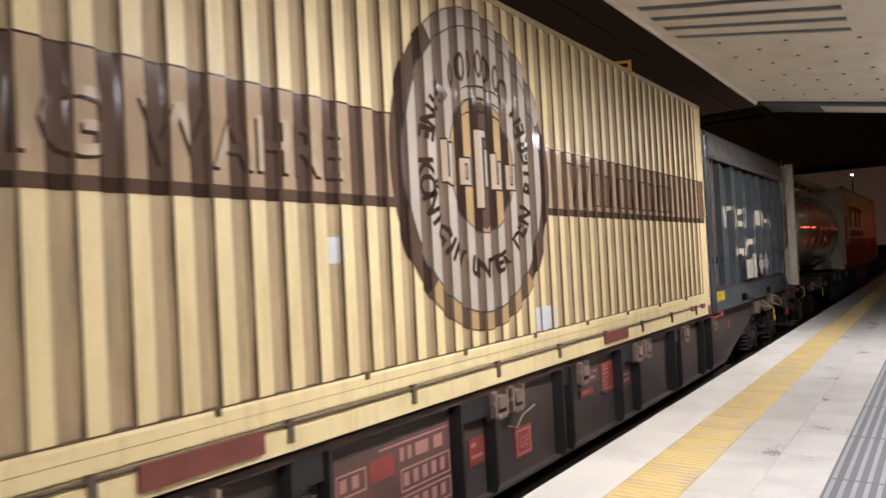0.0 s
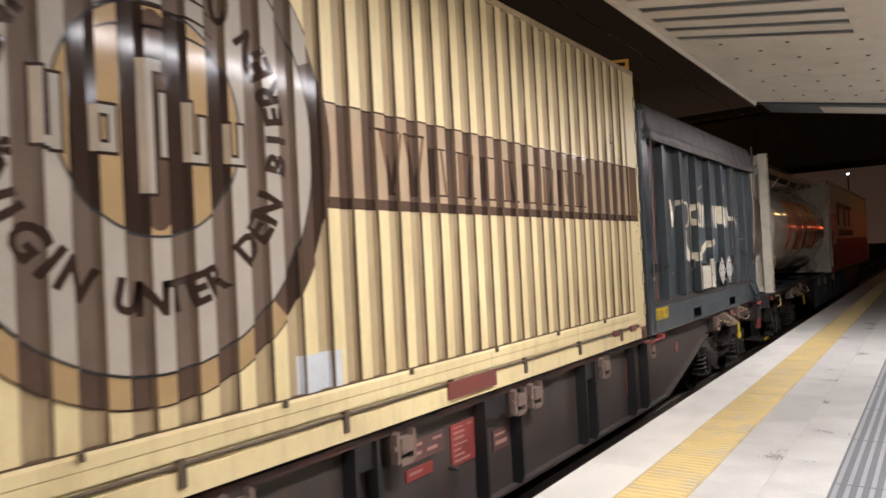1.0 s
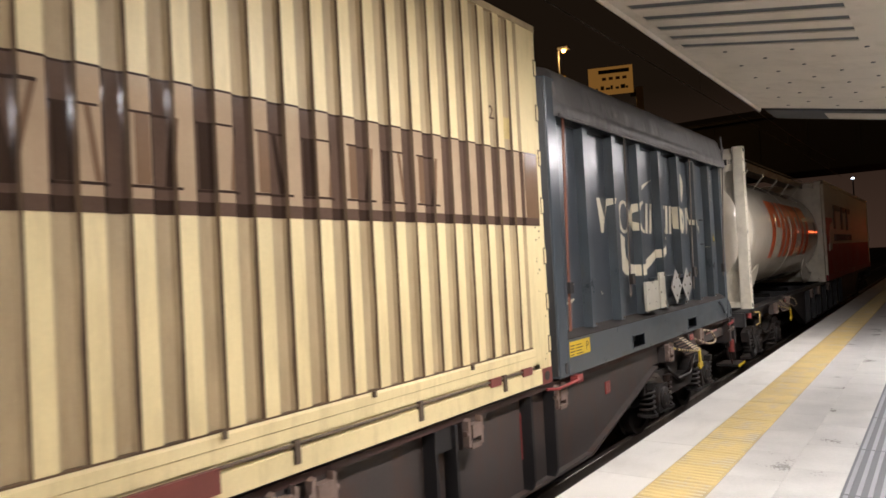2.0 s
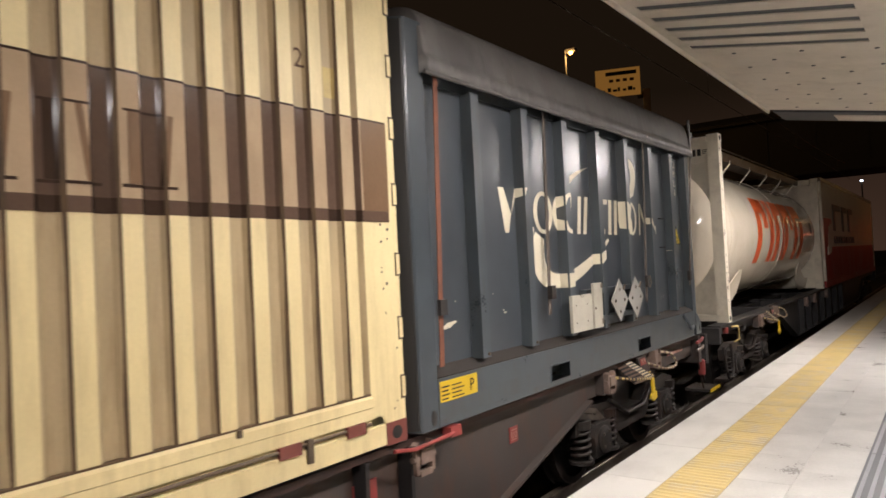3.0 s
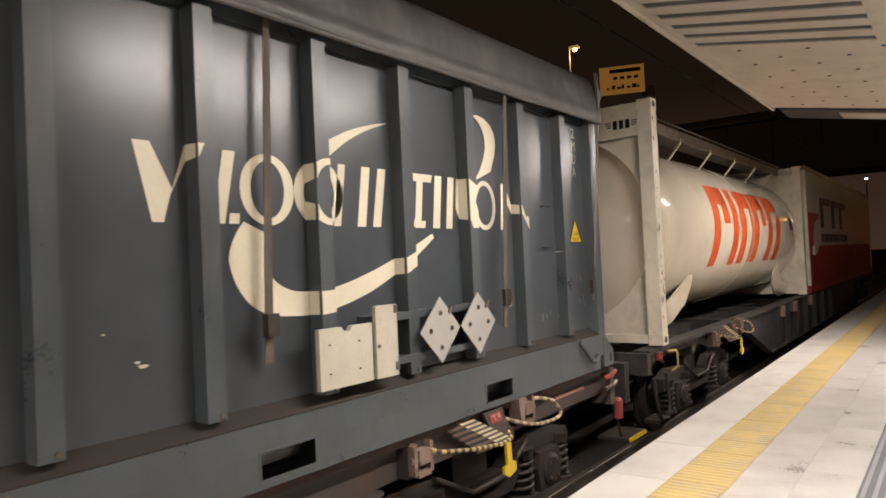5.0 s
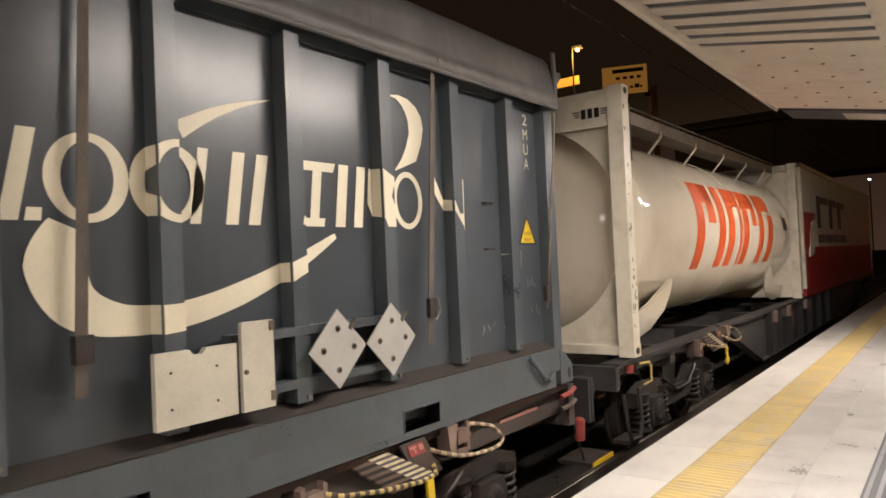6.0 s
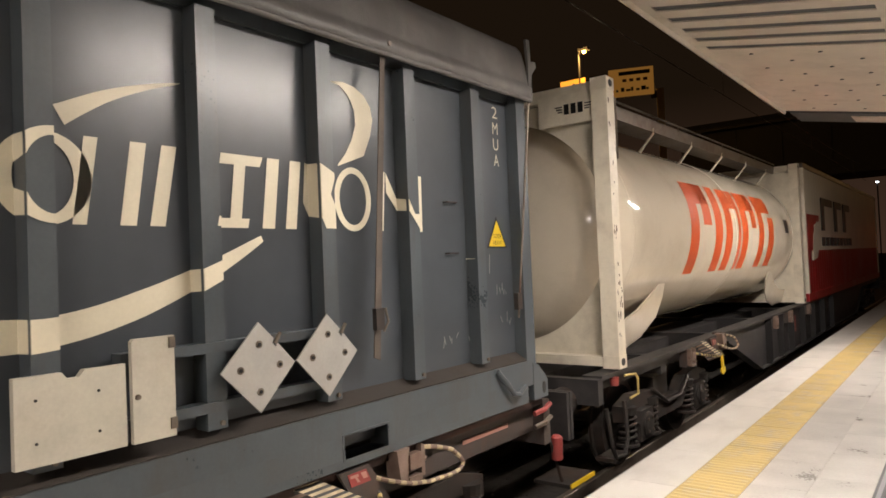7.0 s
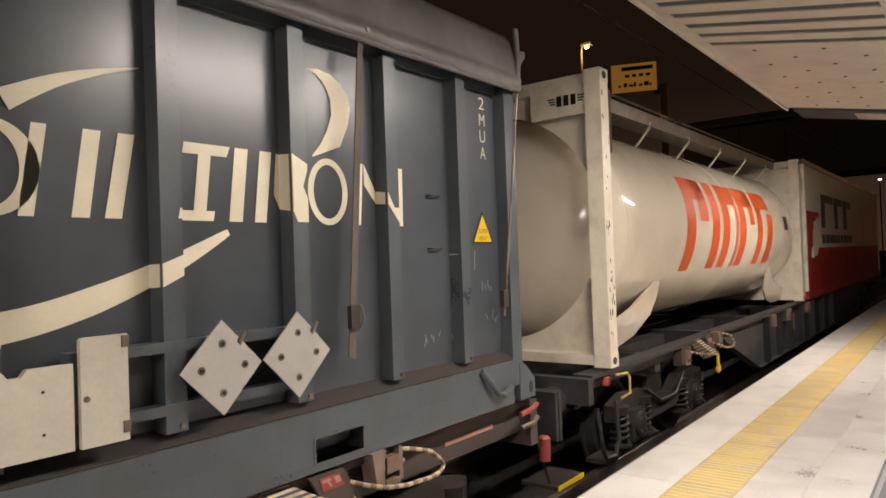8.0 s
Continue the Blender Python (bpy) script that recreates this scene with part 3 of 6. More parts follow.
    part("red_lens", lathe([(-0.03, 0.11), (0.0, 0.12)], (0.9, 47.88, 2.5), "y", 14), G_RED, t, "glowing red lens")
    # unlit covered footbridge across the tracks
    t = thing("footbridge", (-2.0, 42.0, -1.25), "dark unlit covered footbridge across the tracks", "footbridge", "", "structure")
    part("deck", extrude_y([(-13.2, 5.47), (9.0, 5.47), (9.0, 5.95), (-13.2, 5.95)], 40.0, 44.0), M_DARK, t, "dark concrete deck", bevel=0.03)
    part("side_wall", extrude_x([(40.15, 5.95), (40.27, 5.95), (40.27, 8.5), (40.15, 8.5)], -13.0, 8.8), M_DARK, t, "dark side wall")
    part("side_wall", extrude_x([(43.73, 5.95), (43.85, 5.95), (43.85, 8.5), (43.73, 8.5)], -13.0, 8.8), M_DARK, t, "dark side wall")
    part("roof", extrude_x([(39.8, 8.5), (44.2, 8.5), (44.2, 8.65), (42.0, 9.35), (39.8, 8.65)], -13.4, 9.2), M_DARK, t, "dark pitched roof")
    for k in range(10):
        part("wall_rib", box(-12.4 + 2.3 * k, -12.28 + 2.3 * k, 40.09, 40.15, 5.96, 8.48), M_DARK, t)
    for x in (-12.4, 6.2):
        part("pier", box(x - 0.4, x + 0.4, 41.2, 42.8, -1.25, 5.47), M_CONCRETE, t, "stained concrete pier", bevel=0.05)

# ------------------------------------------------------------------ the train (built where it stands at the start)
TRAIN = []


def rolling(name, y, z, label, category, group=""):
    ob = thing(name, (TRACK, y, z), label, category, group)
    TRAIN.append(ob)
    return ob


PITCH = 0.2125
FIRST = 9.04 - 58 * PITCH
HOLLOW = 0.027
RIDGE, FOOT = 0.094, 0.118
LAST = 9.04 + 4 * PITCH + RIDGE


def fold_depth(y):
    """Depth of the cream container's folded side at y."""
    if y < FIRST:
        return SIDE
    if y > LAST:
        return SIDE - HOLLOW * max(0.0, 1 - abs(y - LAST - 0.028) / 0.028)
    u = (y - FIRST) % PITCH
    if u < RIDGE:
        d = 0
    elif u < FOOT:
        d = (u - RIDGE) / (FOOT - RIDGE)
    elif u < 0.184:
        d = 1
    else:
        d = (PITCH - u) / (PITCH - 0.184)
    return SIDE - HOLLOW * d


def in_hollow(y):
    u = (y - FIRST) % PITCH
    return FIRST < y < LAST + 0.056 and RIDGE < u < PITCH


FOLDS = sorted(FIRST + PITCH * k + u for k in range(64) for u in (0.0, RIDGE, FOOT, 0.184) if FIRST + PITCH * k + u < LAST + 0.001)


FOLDS += [LAST + 0.028, LAST + 0.056]


def casting(x0, x1, y0, y1, z0, z1, material, parent, face):
    """A corner casting: a block with an oval hole plate."""
    c = part("corner_casting", box(x0, x1, y0, y1, z0, z1), material, parent, bevel=0.008)
    cy, cz = (y0 + y1) / 2, (z0 + z1) / 2
    bm = extrude_x(oval(cy, cz, (y1 - y0) * 0.24, (z1 - z0) * 0.30, 14), face, face + 0.003)
    part("casting_hole", bm, M_BLACK, c, "dark oval lifting hole")
    return c


def cream_container():
    y0, y1, zb, zt = FIRST - 0.3, 10.34, 0.62, 3.61
    c = rolling("freight_container", 3.5, zb, "long cream corrugated container with brown emblem and lettering band", "container", "containers on the train")
    part("body", box(2 * TRACK - SIDE, SIDE - 0.05, y0 + 0.02, y1 - 0.02, zb + 0.06, zt - 0.01), M_CREAM_DARK, c)
    # folded side
    bm = bmesh.new()
    ys = [y for y in FOLDS]
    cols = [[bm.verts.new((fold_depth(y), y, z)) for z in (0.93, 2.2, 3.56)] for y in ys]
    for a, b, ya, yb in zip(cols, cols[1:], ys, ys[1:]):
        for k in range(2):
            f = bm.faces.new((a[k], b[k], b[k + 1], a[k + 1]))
            # faces in the hollows take the darker cream, ridges the plain one
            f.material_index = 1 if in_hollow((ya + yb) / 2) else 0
    part("corrugated_side", bm, (M_CREAM, M_CREAM_DARK), c, "cream corrugated side, browner in its hollows")
    # brown line of uneven width along the far crease of each hollow
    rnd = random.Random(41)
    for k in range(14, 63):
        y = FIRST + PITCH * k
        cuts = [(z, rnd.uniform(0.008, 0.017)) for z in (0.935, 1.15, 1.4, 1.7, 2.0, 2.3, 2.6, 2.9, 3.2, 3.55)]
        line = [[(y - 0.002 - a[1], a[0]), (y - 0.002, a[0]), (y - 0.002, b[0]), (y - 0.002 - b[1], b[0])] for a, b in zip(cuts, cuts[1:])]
        part("rust_line", wrap(flat_shapes(line), FOLDS, fold_depth, 0.008), M_CREASE, c, "brown line along the crease")
    part("top_rail", box(SIDE - 0.06, SIDE + 0.006, y0, y1, 3.56, zt), M_CREAM_DARK, c, bevel=0.01)
    part("end_post", box(SIDE - 0.06, SIDE, ys[-1], y1, 0.75, 3.56), M_CREAM, c, bevel=0.012)
    for z in (0.87, 1.22, 1.60, 2.02, 2.42, 2.80, 3.18):
        h = part("hinge", box(SIDE - 0.03, SIDE + 0.006, y1 - 0.028, y1 + 0.004, z + 0.012, z + 0.128), M_CREAM, c, "cream hinge leaf", bevel=0.004)
        # brown strips stand in for the shade in the gaps
        part("hinge_gap", box(SIDE - 0.02, SIDE + 0.004, y1 - 0.032, y1 + 0.004, z, z + 0.010), M_CABLE, h, "brown strip for the shaded hinge gap")
        part("hinge_gap", box(SIDE - 0.02, SIDE + 0.004, y1 - 0.032, y1 + 0.004, z + 0.130, z + 0.140), M_CABLE, h, "brown strip for the shaded hinge gap")
        part("hinge_pin", tube([(SIDE + 0.004, y1 - 0.032, z), (SIDE + 0.004, y1 - 0.032, z + 0.14)], 0.004, 6), M_CABLE, h, "rusty hinge pin")
    rnd = random.Random(21)
    for k in range(14):
        y, z, s = rnd.uniform(10.16, 10.29), rnd.uniform(0.8, 2.0), rnd.uniform(0.005, 0.014)
        pts = [(y + s * rnd.uniform(0.5, 1.2) * math.cos(a * 0.9), z + 0.8 * s * rnd.uniform(0.5, 1.2) * math.sin(a * 0.9)) for a in range(7)]
        part("rust_spot", wrap(flat_shapes([pts]), (), lambda y: SIDE, 0.0025), M_STRAP_GREY, c, "small rust spot")
    # stepped bottom rail
    part("upper_rail", extrude_y([(SIDE - 0.05, 0.93), (SIDE + 0.004, 0.93), (SIDE + 0.018, 0.918), (SIDE + 0.018, 0.868), (SIDE + 0.012, 0.862), (SIDE + 0.012, 0.80), (SIDE - 0.05, 0.80)], y0, 10.04), M_CREAM, c)
    part("seam_line", box(SIDE - 0.05, SIDE + 0.003, y0, 10.04, 0.931, 0.941), M_CREASE, c, "brown line above the rail")
    part("lower_rail", extrude_y([(SIDE - 0.05, 0.80), (SIDE + 0.0, 0.80), (SIDE + 0.0, 0.755), (SIDE + 0.018, 0.75), (SIDE + 0.018, 0.635), (SIDE - 0.05, 0.625)], y0, 10.14), M_CREAM, c)
    part("seal_cable", tube([(SIDE + 0.014, y0, 0.778), (SIDE + 0.014, 5, 0.776), (SIDE + 0.014, 10.02, 0.778)], 0.010), M_CABLE, c, "brown sealing cable")
    for k in range(12):
        y = 0.35 + 1.02 * k
        if y < 10:
            part("cable_bracket", box(SIDE + 0.002, SIDE + 0.034, y, y + 0.035, 0.68, 0.80), M_CABLE, c, bevel=0.006)
            part("bolt", box(SIDE + 0.02, SIDE + 0.04, y - 0.42, y - 0.40, 0.905, 0.94), M_CABLE, c)
    for a, b in ((1.58, 2.23), (6.44, 7.04)):
        part("lifting_pad", box(SIDE + 0.012, SIDE + 0.04, a, b, 0.672, 0.785), M_PAD, c, "maroon lifting pad", bevel=0.006)
    for a in (9.35, 9.82):
        part("small_pad", box(SIDE + 0.004, SIDE + 0.03, a, a + 0.14, 0.74, 0.80), M_PAD, c, "maroon bracket")
    casting(SIDE - 0.17, SIDE + 0.004, 10.16, y1, 0.62, 0.75, M_PAD, c, SIDE + 0.004)
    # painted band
    # ridges take the first paint of each pair, hollows the second
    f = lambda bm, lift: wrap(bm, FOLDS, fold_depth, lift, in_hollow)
    band = part("painted_band", f(flat_shapes([[(y0 + 0.3, 1.98), (10.27, 1.98), (10.27, 2.51), (y0 + 0.3, 2.51)]]), 0.002), (M_TAUPE, M_BROWN), c, "taupe and brown lettering band")
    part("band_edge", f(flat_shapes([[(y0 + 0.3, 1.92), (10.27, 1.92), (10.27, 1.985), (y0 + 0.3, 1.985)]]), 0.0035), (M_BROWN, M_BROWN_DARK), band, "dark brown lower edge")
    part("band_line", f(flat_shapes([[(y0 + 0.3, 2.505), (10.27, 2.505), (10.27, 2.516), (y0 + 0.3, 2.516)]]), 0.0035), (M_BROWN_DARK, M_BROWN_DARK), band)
    part("band_end", wrap(flat_shapes([[(LAST + 0.07, 1.985), (10.27, 1.985), (10.27, 2.505), (LAST + 0.07, 2.505)]]), (), lambda y: SIDE, 0.006), M_BAND_END, band, "plain brown end of the band")
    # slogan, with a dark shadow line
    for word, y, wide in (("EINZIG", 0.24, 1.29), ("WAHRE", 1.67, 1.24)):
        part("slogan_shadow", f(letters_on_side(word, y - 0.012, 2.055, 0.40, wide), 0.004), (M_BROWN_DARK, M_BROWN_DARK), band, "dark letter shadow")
        part("slogan", f(letters_on_side(word, y + 0.004, 2.073, 0.40, wide), 0.006), (M_LETTER, M_BROWN), band, "pale capital letters with brown hollows")
    # brand word as plain leaning and upright bars over a dark line of dashes
    def bar(ya, yb, z0, z1, lean=0.0):
        part("brand_bar", f(flat_shapes([[(ya, z0), (yb, z0), (yb + lean, z1), (ya + lean, z1)]]), 0.0045), (M_BAND_END, M_BROWN_DARK), band, "plain brown bar")

    for ya, lean in ((5.97, -0.09), (6.0, 0.08), (6.20, -0.08), (6.22, 0.09)):
        bar(ya, ya + (0.075 if lean < 0 else 0.03), 2.02, 2.41, lean)
    for k in range(8):
        ya = 6.40 + 0.322 * k
        bar(ya, ya + 0.07, 2.045, 2.35)
        bar(ya + 0.15, ya + 0.18, 2.045, 2.35, 0.03 if k % 3 else -0.04)
        part("brand_dash", f(flat_shapes([[(ya - 0.03, 2.03), (ya + 0.22, 2.03), (ya + 0.22, 2.043), (ya - 0.03, 2.043)]]), 0.0055), (M_BROWN_DARK, M_BROWN_DARK), band, "thin dark dash")
        part("brand_dash", f(flat_shapes([[(ya - 0.02, 2.345), (ya + 0.17, 2.345), (ya + 0.17, 2.356), (ya - 0.02, 2.356)]]), 0.0055), (M_BROWN_DARK, M_BROWN_DARK), band, "thin dark dash")
    for ya, yb in ((5.83, 6.08), (6.12, 6.34)):
        part("brand_dash", f(flat_shapes([[(ya, 2.405), (yb, 2.405), (yb, 2.42), (ya, 2.42)]]), 0.0055), (M_BROWN_DARK, M_BROWN_DARK), band, "thin dark dash")
    emblem(c, f)
    for a, b, z0, z1 in ((5.17, 5.48, 0.94, 1.14), (2.775, 2.885, 1.585, 1.735)):
        part("sticker", wrap(flat_shapes([[(a, z0), (b, z0), (b, z1), (a, z1)]]), FOLDS, fold_depth, 0.003), M_STICKER, c, "pale blue-grey sticker")
    part("end_sticker", wrap(flat_shapes([[(9.80, 2.60), (9.88, 2.60), (9.88, 2.77), (9.80, 2.77)]]), FOLDS, fold_depth, 0.003), M_YELLOW_PAINT, c, "small yellowed sticker")
    part("end_digit", f(letters_on_side("2", 9.595, 2.73, 0.15), 0.004), M_BROWN, c)


def emblem(c, f):
    """The oval emblem: brown disc, pale field, rings, slogan round the rim, plain shapes in the middle."""
    cy, cz = 4.395, 2.235
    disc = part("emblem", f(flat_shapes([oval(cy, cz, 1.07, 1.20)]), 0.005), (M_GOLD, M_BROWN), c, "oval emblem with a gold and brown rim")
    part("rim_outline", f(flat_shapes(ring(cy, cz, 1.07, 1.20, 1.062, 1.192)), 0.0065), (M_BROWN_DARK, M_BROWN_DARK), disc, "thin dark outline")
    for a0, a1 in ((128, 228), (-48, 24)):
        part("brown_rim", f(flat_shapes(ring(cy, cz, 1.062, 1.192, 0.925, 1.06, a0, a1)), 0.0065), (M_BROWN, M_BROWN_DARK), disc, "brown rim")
    part("pale_rim", f(flat_shapes(ring(cy, cz, 1.062, 1.192, 0.925, 1.06, 24, 128)), 0.0065), (M_PALE, M_UMBER), disc, "pale rim with umber hollows")
    part("pale_field", f(flat_shapes([oval(cy, cz, 0.92, 1.055)]), 0.0075), (M_PALE, M_UMBER), disc, "pale field with umber hollows")
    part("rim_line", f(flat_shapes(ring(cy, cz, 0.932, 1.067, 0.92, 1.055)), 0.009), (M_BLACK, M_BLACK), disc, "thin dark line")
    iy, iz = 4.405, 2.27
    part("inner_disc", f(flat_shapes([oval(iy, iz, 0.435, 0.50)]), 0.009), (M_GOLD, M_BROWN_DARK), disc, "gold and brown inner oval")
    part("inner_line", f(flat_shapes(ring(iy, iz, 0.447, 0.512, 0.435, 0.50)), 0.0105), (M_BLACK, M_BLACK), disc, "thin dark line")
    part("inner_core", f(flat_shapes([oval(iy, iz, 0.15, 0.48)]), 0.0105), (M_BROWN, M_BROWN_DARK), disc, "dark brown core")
    # crest as plain arcs and drops
    for k in range(3):
        part("crest_bar", f(flat_shapes(ring(iy + 0.035, 2.57 + 0.095 * k, 0.31, 0.11, 0.31, 0.092, 15, 165, 40)), 0.0105), (M_BROWN_DARK, M_BROWN_DARK), disc, "dark crest arc")
    for k in range(7):
        a = -0.36 + 0.12 * k
        h = 0.80 - 1.2 * a * a
        part("crest_point", f(flat_shapes(ring(iy + a, cz + h, 0.05, 0.11, 0.022, 0.075, 0, 360, 16)), 0.0105), (M_BROWN, M_BROWN_DARK), disc, "dark crest point")
    # plain pale bars and frames across the middle, each with a dark outline
    bars = ((3.905, 3.945, 2.12, 2.41), (3.965, 4.005, 2.10, 2.39), (4.125, 4.155, 2.11, 2.30), (4.195, 4.225, 2.11, 2.30), (4.335, 4.395, 1.95, 2.53),
            (4.425, 4.455, 2.11, 2.39), (4.55, 4.585, 2.10, 2.37), (4.62, 4.655, 2.10, 2.31), (4.765, 4.79, 2.11, 2.30), (4.835, 4.865, 2.11, 2.30))
    ties = ((3.945, 3.965, 2.11, 2.15), (4.155, 4.195, 2.11, 2.145), (4.155, 4.195, 2.265, 2.30), (4.395, 4.44, 2.48, 2.53), (4.585, 4.62, 2.10, 2.135), (4.79, 4.835, 2.11, 2.14))
    for a, b, z0, z1 in bars + ties:
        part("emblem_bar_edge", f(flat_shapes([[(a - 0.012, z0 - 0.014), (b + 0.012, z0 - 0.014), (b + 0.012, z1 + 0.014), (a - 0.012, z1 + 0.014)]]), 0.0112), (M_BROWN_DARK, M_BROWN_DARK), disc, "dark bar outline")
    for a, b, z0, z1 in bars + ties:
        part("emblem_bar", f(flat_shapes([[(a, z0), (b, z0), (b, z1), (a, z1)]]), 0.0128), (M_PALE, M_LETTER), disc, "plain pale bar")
    # slogan round the rim
    words = "EINE KÖNIGIN UNTER DEN BIEREN"
    for k, ch in enumerate(words):
        if ch == " ":
            continue
        a = radians(136 + 9.4 * k)
        ry, rz = 0.755, 0.80
        py, pz = cy + ry * math.cos(a), cz + rz * math.sin(a)
        turn = math.degrees(math.atan2(rz * math.cos(a), -ry * math.sin(a)))
        bm = text_outline(ch, 0.195, bold=0.008)
        w = max(v.co.x for v in bm.verts) + min(v.co.x for v in bm.verts)
        ca, sa = math.cos(radians(turn)), math.sin(radians(turn))
        for v in bm.verts:
            p, q = (v.co.x - w / 2), v.co.y
            v.co = Vector((0, py + p * ca - q * sa, pz + p * sa + q * ca))
        bmesh.ops.triangulate(bm, faces=bm.faces)
        part("slogan_letter", f(bm, 0.0105), (M_BROWN_DARK, M_BROWN_DARK), disc)


# ---- blue box container
PANEL, RIBF = -2.763, -2.668
RIBS = [11.25 + 0.705 * k for k in range(7)]


def rib_depth(y):
    for r in RIBS:
        u = abs(y - r)
        if u <= 0.048:
            return RIBF
        if u < 0.056:
            return RIBF + (PANEL - RIBF) * (u - 0.048) / 0.008
    return PANEL


RIB_FOLDS = sorted(r + d for r in RIBS for d in (-0.056, -0.048, 0.048, 0.056))


def slant(y0, y1, z0, z1, lean=0.2):
    """A leaning four-sided shape."""
    d = (z1 - z0) * lean
    return [(y0, z0), (y1, z0), (y1 + d, z1), (y0 + d, z1)]


def ribbon(points, widths, fine=6):
    """A swoosh along a smooth curve through points, with a width at each."""
    mid = []
    n = len(points)
    for i in range(n - 1):
        p0, p1, p2, p3 = (points[max(i - 1, 0)], points[i], points[i + 1], points[min(i + 2, n - 1)])
        for k in range(fine + (1 if i == n - 2 else 0)):
            t = k / fine
            q = [0.5 * (2 * b + (c - a) * t + (2 * a - 5 * b + 4 * c - d) * t * t + (3 * b - a - 3 * c + d) * t ** 3) for a, b, c, d in zip(p0, p1, p2, p3)]
            mid.append((q[0], q[1], widths[i] + (widths[i + 1] - widths[i]) * t))
    rims = []
    for i, (y, z, w) in enumerate(mid):
        a, b = mid[max(i - 1, 0)], mid[min(i + 1, len(mid) - 1)]
        dy, dz = b[0] - a[0], b[1] - a[1]
        l = math.hypot(dy, dz) or 1.0
        rims.append(((y - dz / l * w / 2, z + dy / l * w / 2), (y + dz / l * w / 2, z - dy / l * w / 2)))
    return [[a[0], b[0], b[1], a[1]] for a, b in zip(rims, rims[1:])]


def blue_container():
    zb = 0.62
    c = rolling("freight_container", 13.3, zb, "blue-grey ribbed steel container with tarpaulin roof and ivory print", "container", "containers on the train")
    y0, y1 = 10.40, 16.15
    part("body", box(2 * TRACK - SIDE, PANEL - 0.004, y0 + 0.02, y1 - 0.02, 0.70, 3.05), M_BLUE, c)
    bm = bmesh.new()
    # side sheets, slightly dished between the ribs
    for a, b in zip([10.66] + [r + 0.05 for r in RIBS], [r - 0.05 for r in RIBS] + [16.03]):
        bm = bmesh.new()
        n, m = 8, 6
        g = [[bm.verts.new((PANEL + 0.003 * math.sin(math.pi * i / n) * math.sin(math.pi * j / m) + 0.0012 * math.sin(i * 1.1 + a * 7) * math.sin(j * 1.3 + a * 3), a + (b - a) * i / n, 0.985 + (2.90 - 0.985) * j / m)) for j in range(m + 1)] for i in range(n + 1)]
        for i in range(n):
            for j in range(m):
                bm.faces.new((g[i][j], g[i + 1][j], g[i + 1][j + 1], g[i][j + 1]))
        part("side_panel", bm, M_BLUE, c, smooth=True)
    for r in RIBS:
        part("rib", box(PANEL - 0.002, RIBF, r - 0.05, r + 0.05, 0.985, 2.86), M_BLUE_FRAME, c, bevel=0.008)
        part("rib_bolt", lathe([(0, 0.012), (0.012, 0.012)], (RIBF, r + 0.02, 1.01), "x", 8), M_STEEL, c)
    bm = bmesh.new()
    foot = [(SIDE - 0.2, y0 + 0.03), (SIDE - 0.06, y0 + 0.03), (SIDE + 0.004, 10.475), (SIDE + 0.012, 10.49), (SIDE + 0.012, 10.655), (SIDE + 0.004, 10.665), (SIDE - 0.2, 10.665)]
    a, b = [bm.verts.new((x, y, 0.62)) for x, y in foot], [bm.verts.new((x, y, 3.22)) for x, y in foot]
    bm.faces.new(a[::-1])
    bm.faces.new(b)
    for i in range(len(foot)):
        k = (i + 1) % len(foot)
        bm.faces.new((a[i], a[k], b[k], b[i]))
    part("corner_post", bm, M_BLUE_POST, c, "broad blue-grey corner post")
    bm = bmesh.new()
    # black strip over the post flank, its shade put into the colour
    flank_strip = [(SIDE - 0.2, y0 + 0.026), (SIDE - 0.2, y0), (SIDE - 0.065, y0), (SIDE + 0.002, 10.455), (SIDE + 0.002, 10.472), (SIDE - 0.062, y0 + 0.026)]
    a, b = [bm.verts.new((x, y, 0.64)) for x, y in flank_strip], [bm.verts.new((x, y, 3.2)) for x, y in flank_strip]
    bm.faces.new(a[::-1])
    bm.faces.new(b)
    for i in range(len(flank_strip)):
        k = (i + 1) % len(flank_strip)
        bm.faces.new((a[i], a[k], b[k], b[i]))
    part("rubber_seal", bm, M_BLACK, c, "black strip for the shaded post flank")
    part("casting_hole", extrude_x(oval(10.60, 0.69, 0.025, 0.05, 14), SIDE + 0.012, SIDE + 0.016), M_BLACK, c, "dark oval lifting hole")
    part("corner_post", extrude_y([(SIDE - 0.16, 0.74), (SIDE + 0.012, 0.74), (SIDE + 0.012, 2.92), (SIDE - 0.16, 3.25)], 16.02, y1), M_BLUE_FRAME, c, bevel=0.01)
    part("end_bracket", extrude_x([(16.10, 0.625), (16.31, 0.625), (16.31, 0.76), (16.18, 0.88), (16.10, 0.90)], SIDE - 0.03, SIDE + 0.016), M_BLUE_FRAME, c, "blue-grey end bracket", bevel=0.006)
    part("casting_hole", extrude_x(oval(16.25, 0.70, 0.024, 0.045, 14), SIDE + 0.016, SIDE + 0.019), M_BLACK, c, "dark oval lifting hole")
    # bottom rail with fork pockets
    xf, xb = SIDE + 0.012, SIDE - 0.12
    part("bottom_rail", box(xb, xf, 10.66, 16.02, 0.785, 0.925), M_BLUE_FRAME, c)
    part("rail_foot", box(xb, xf, 10.66, 16.02, 0.62, 0.665), M_BLUE_FRAME, c)
    for a, b in ((10.66, 12.18), (12.52, 14.12), (14.46, 16.02)):
        part("rail_web", box(xb, xf, a, b, 0.665, 0.785), M_BLUE_FRAME, c)
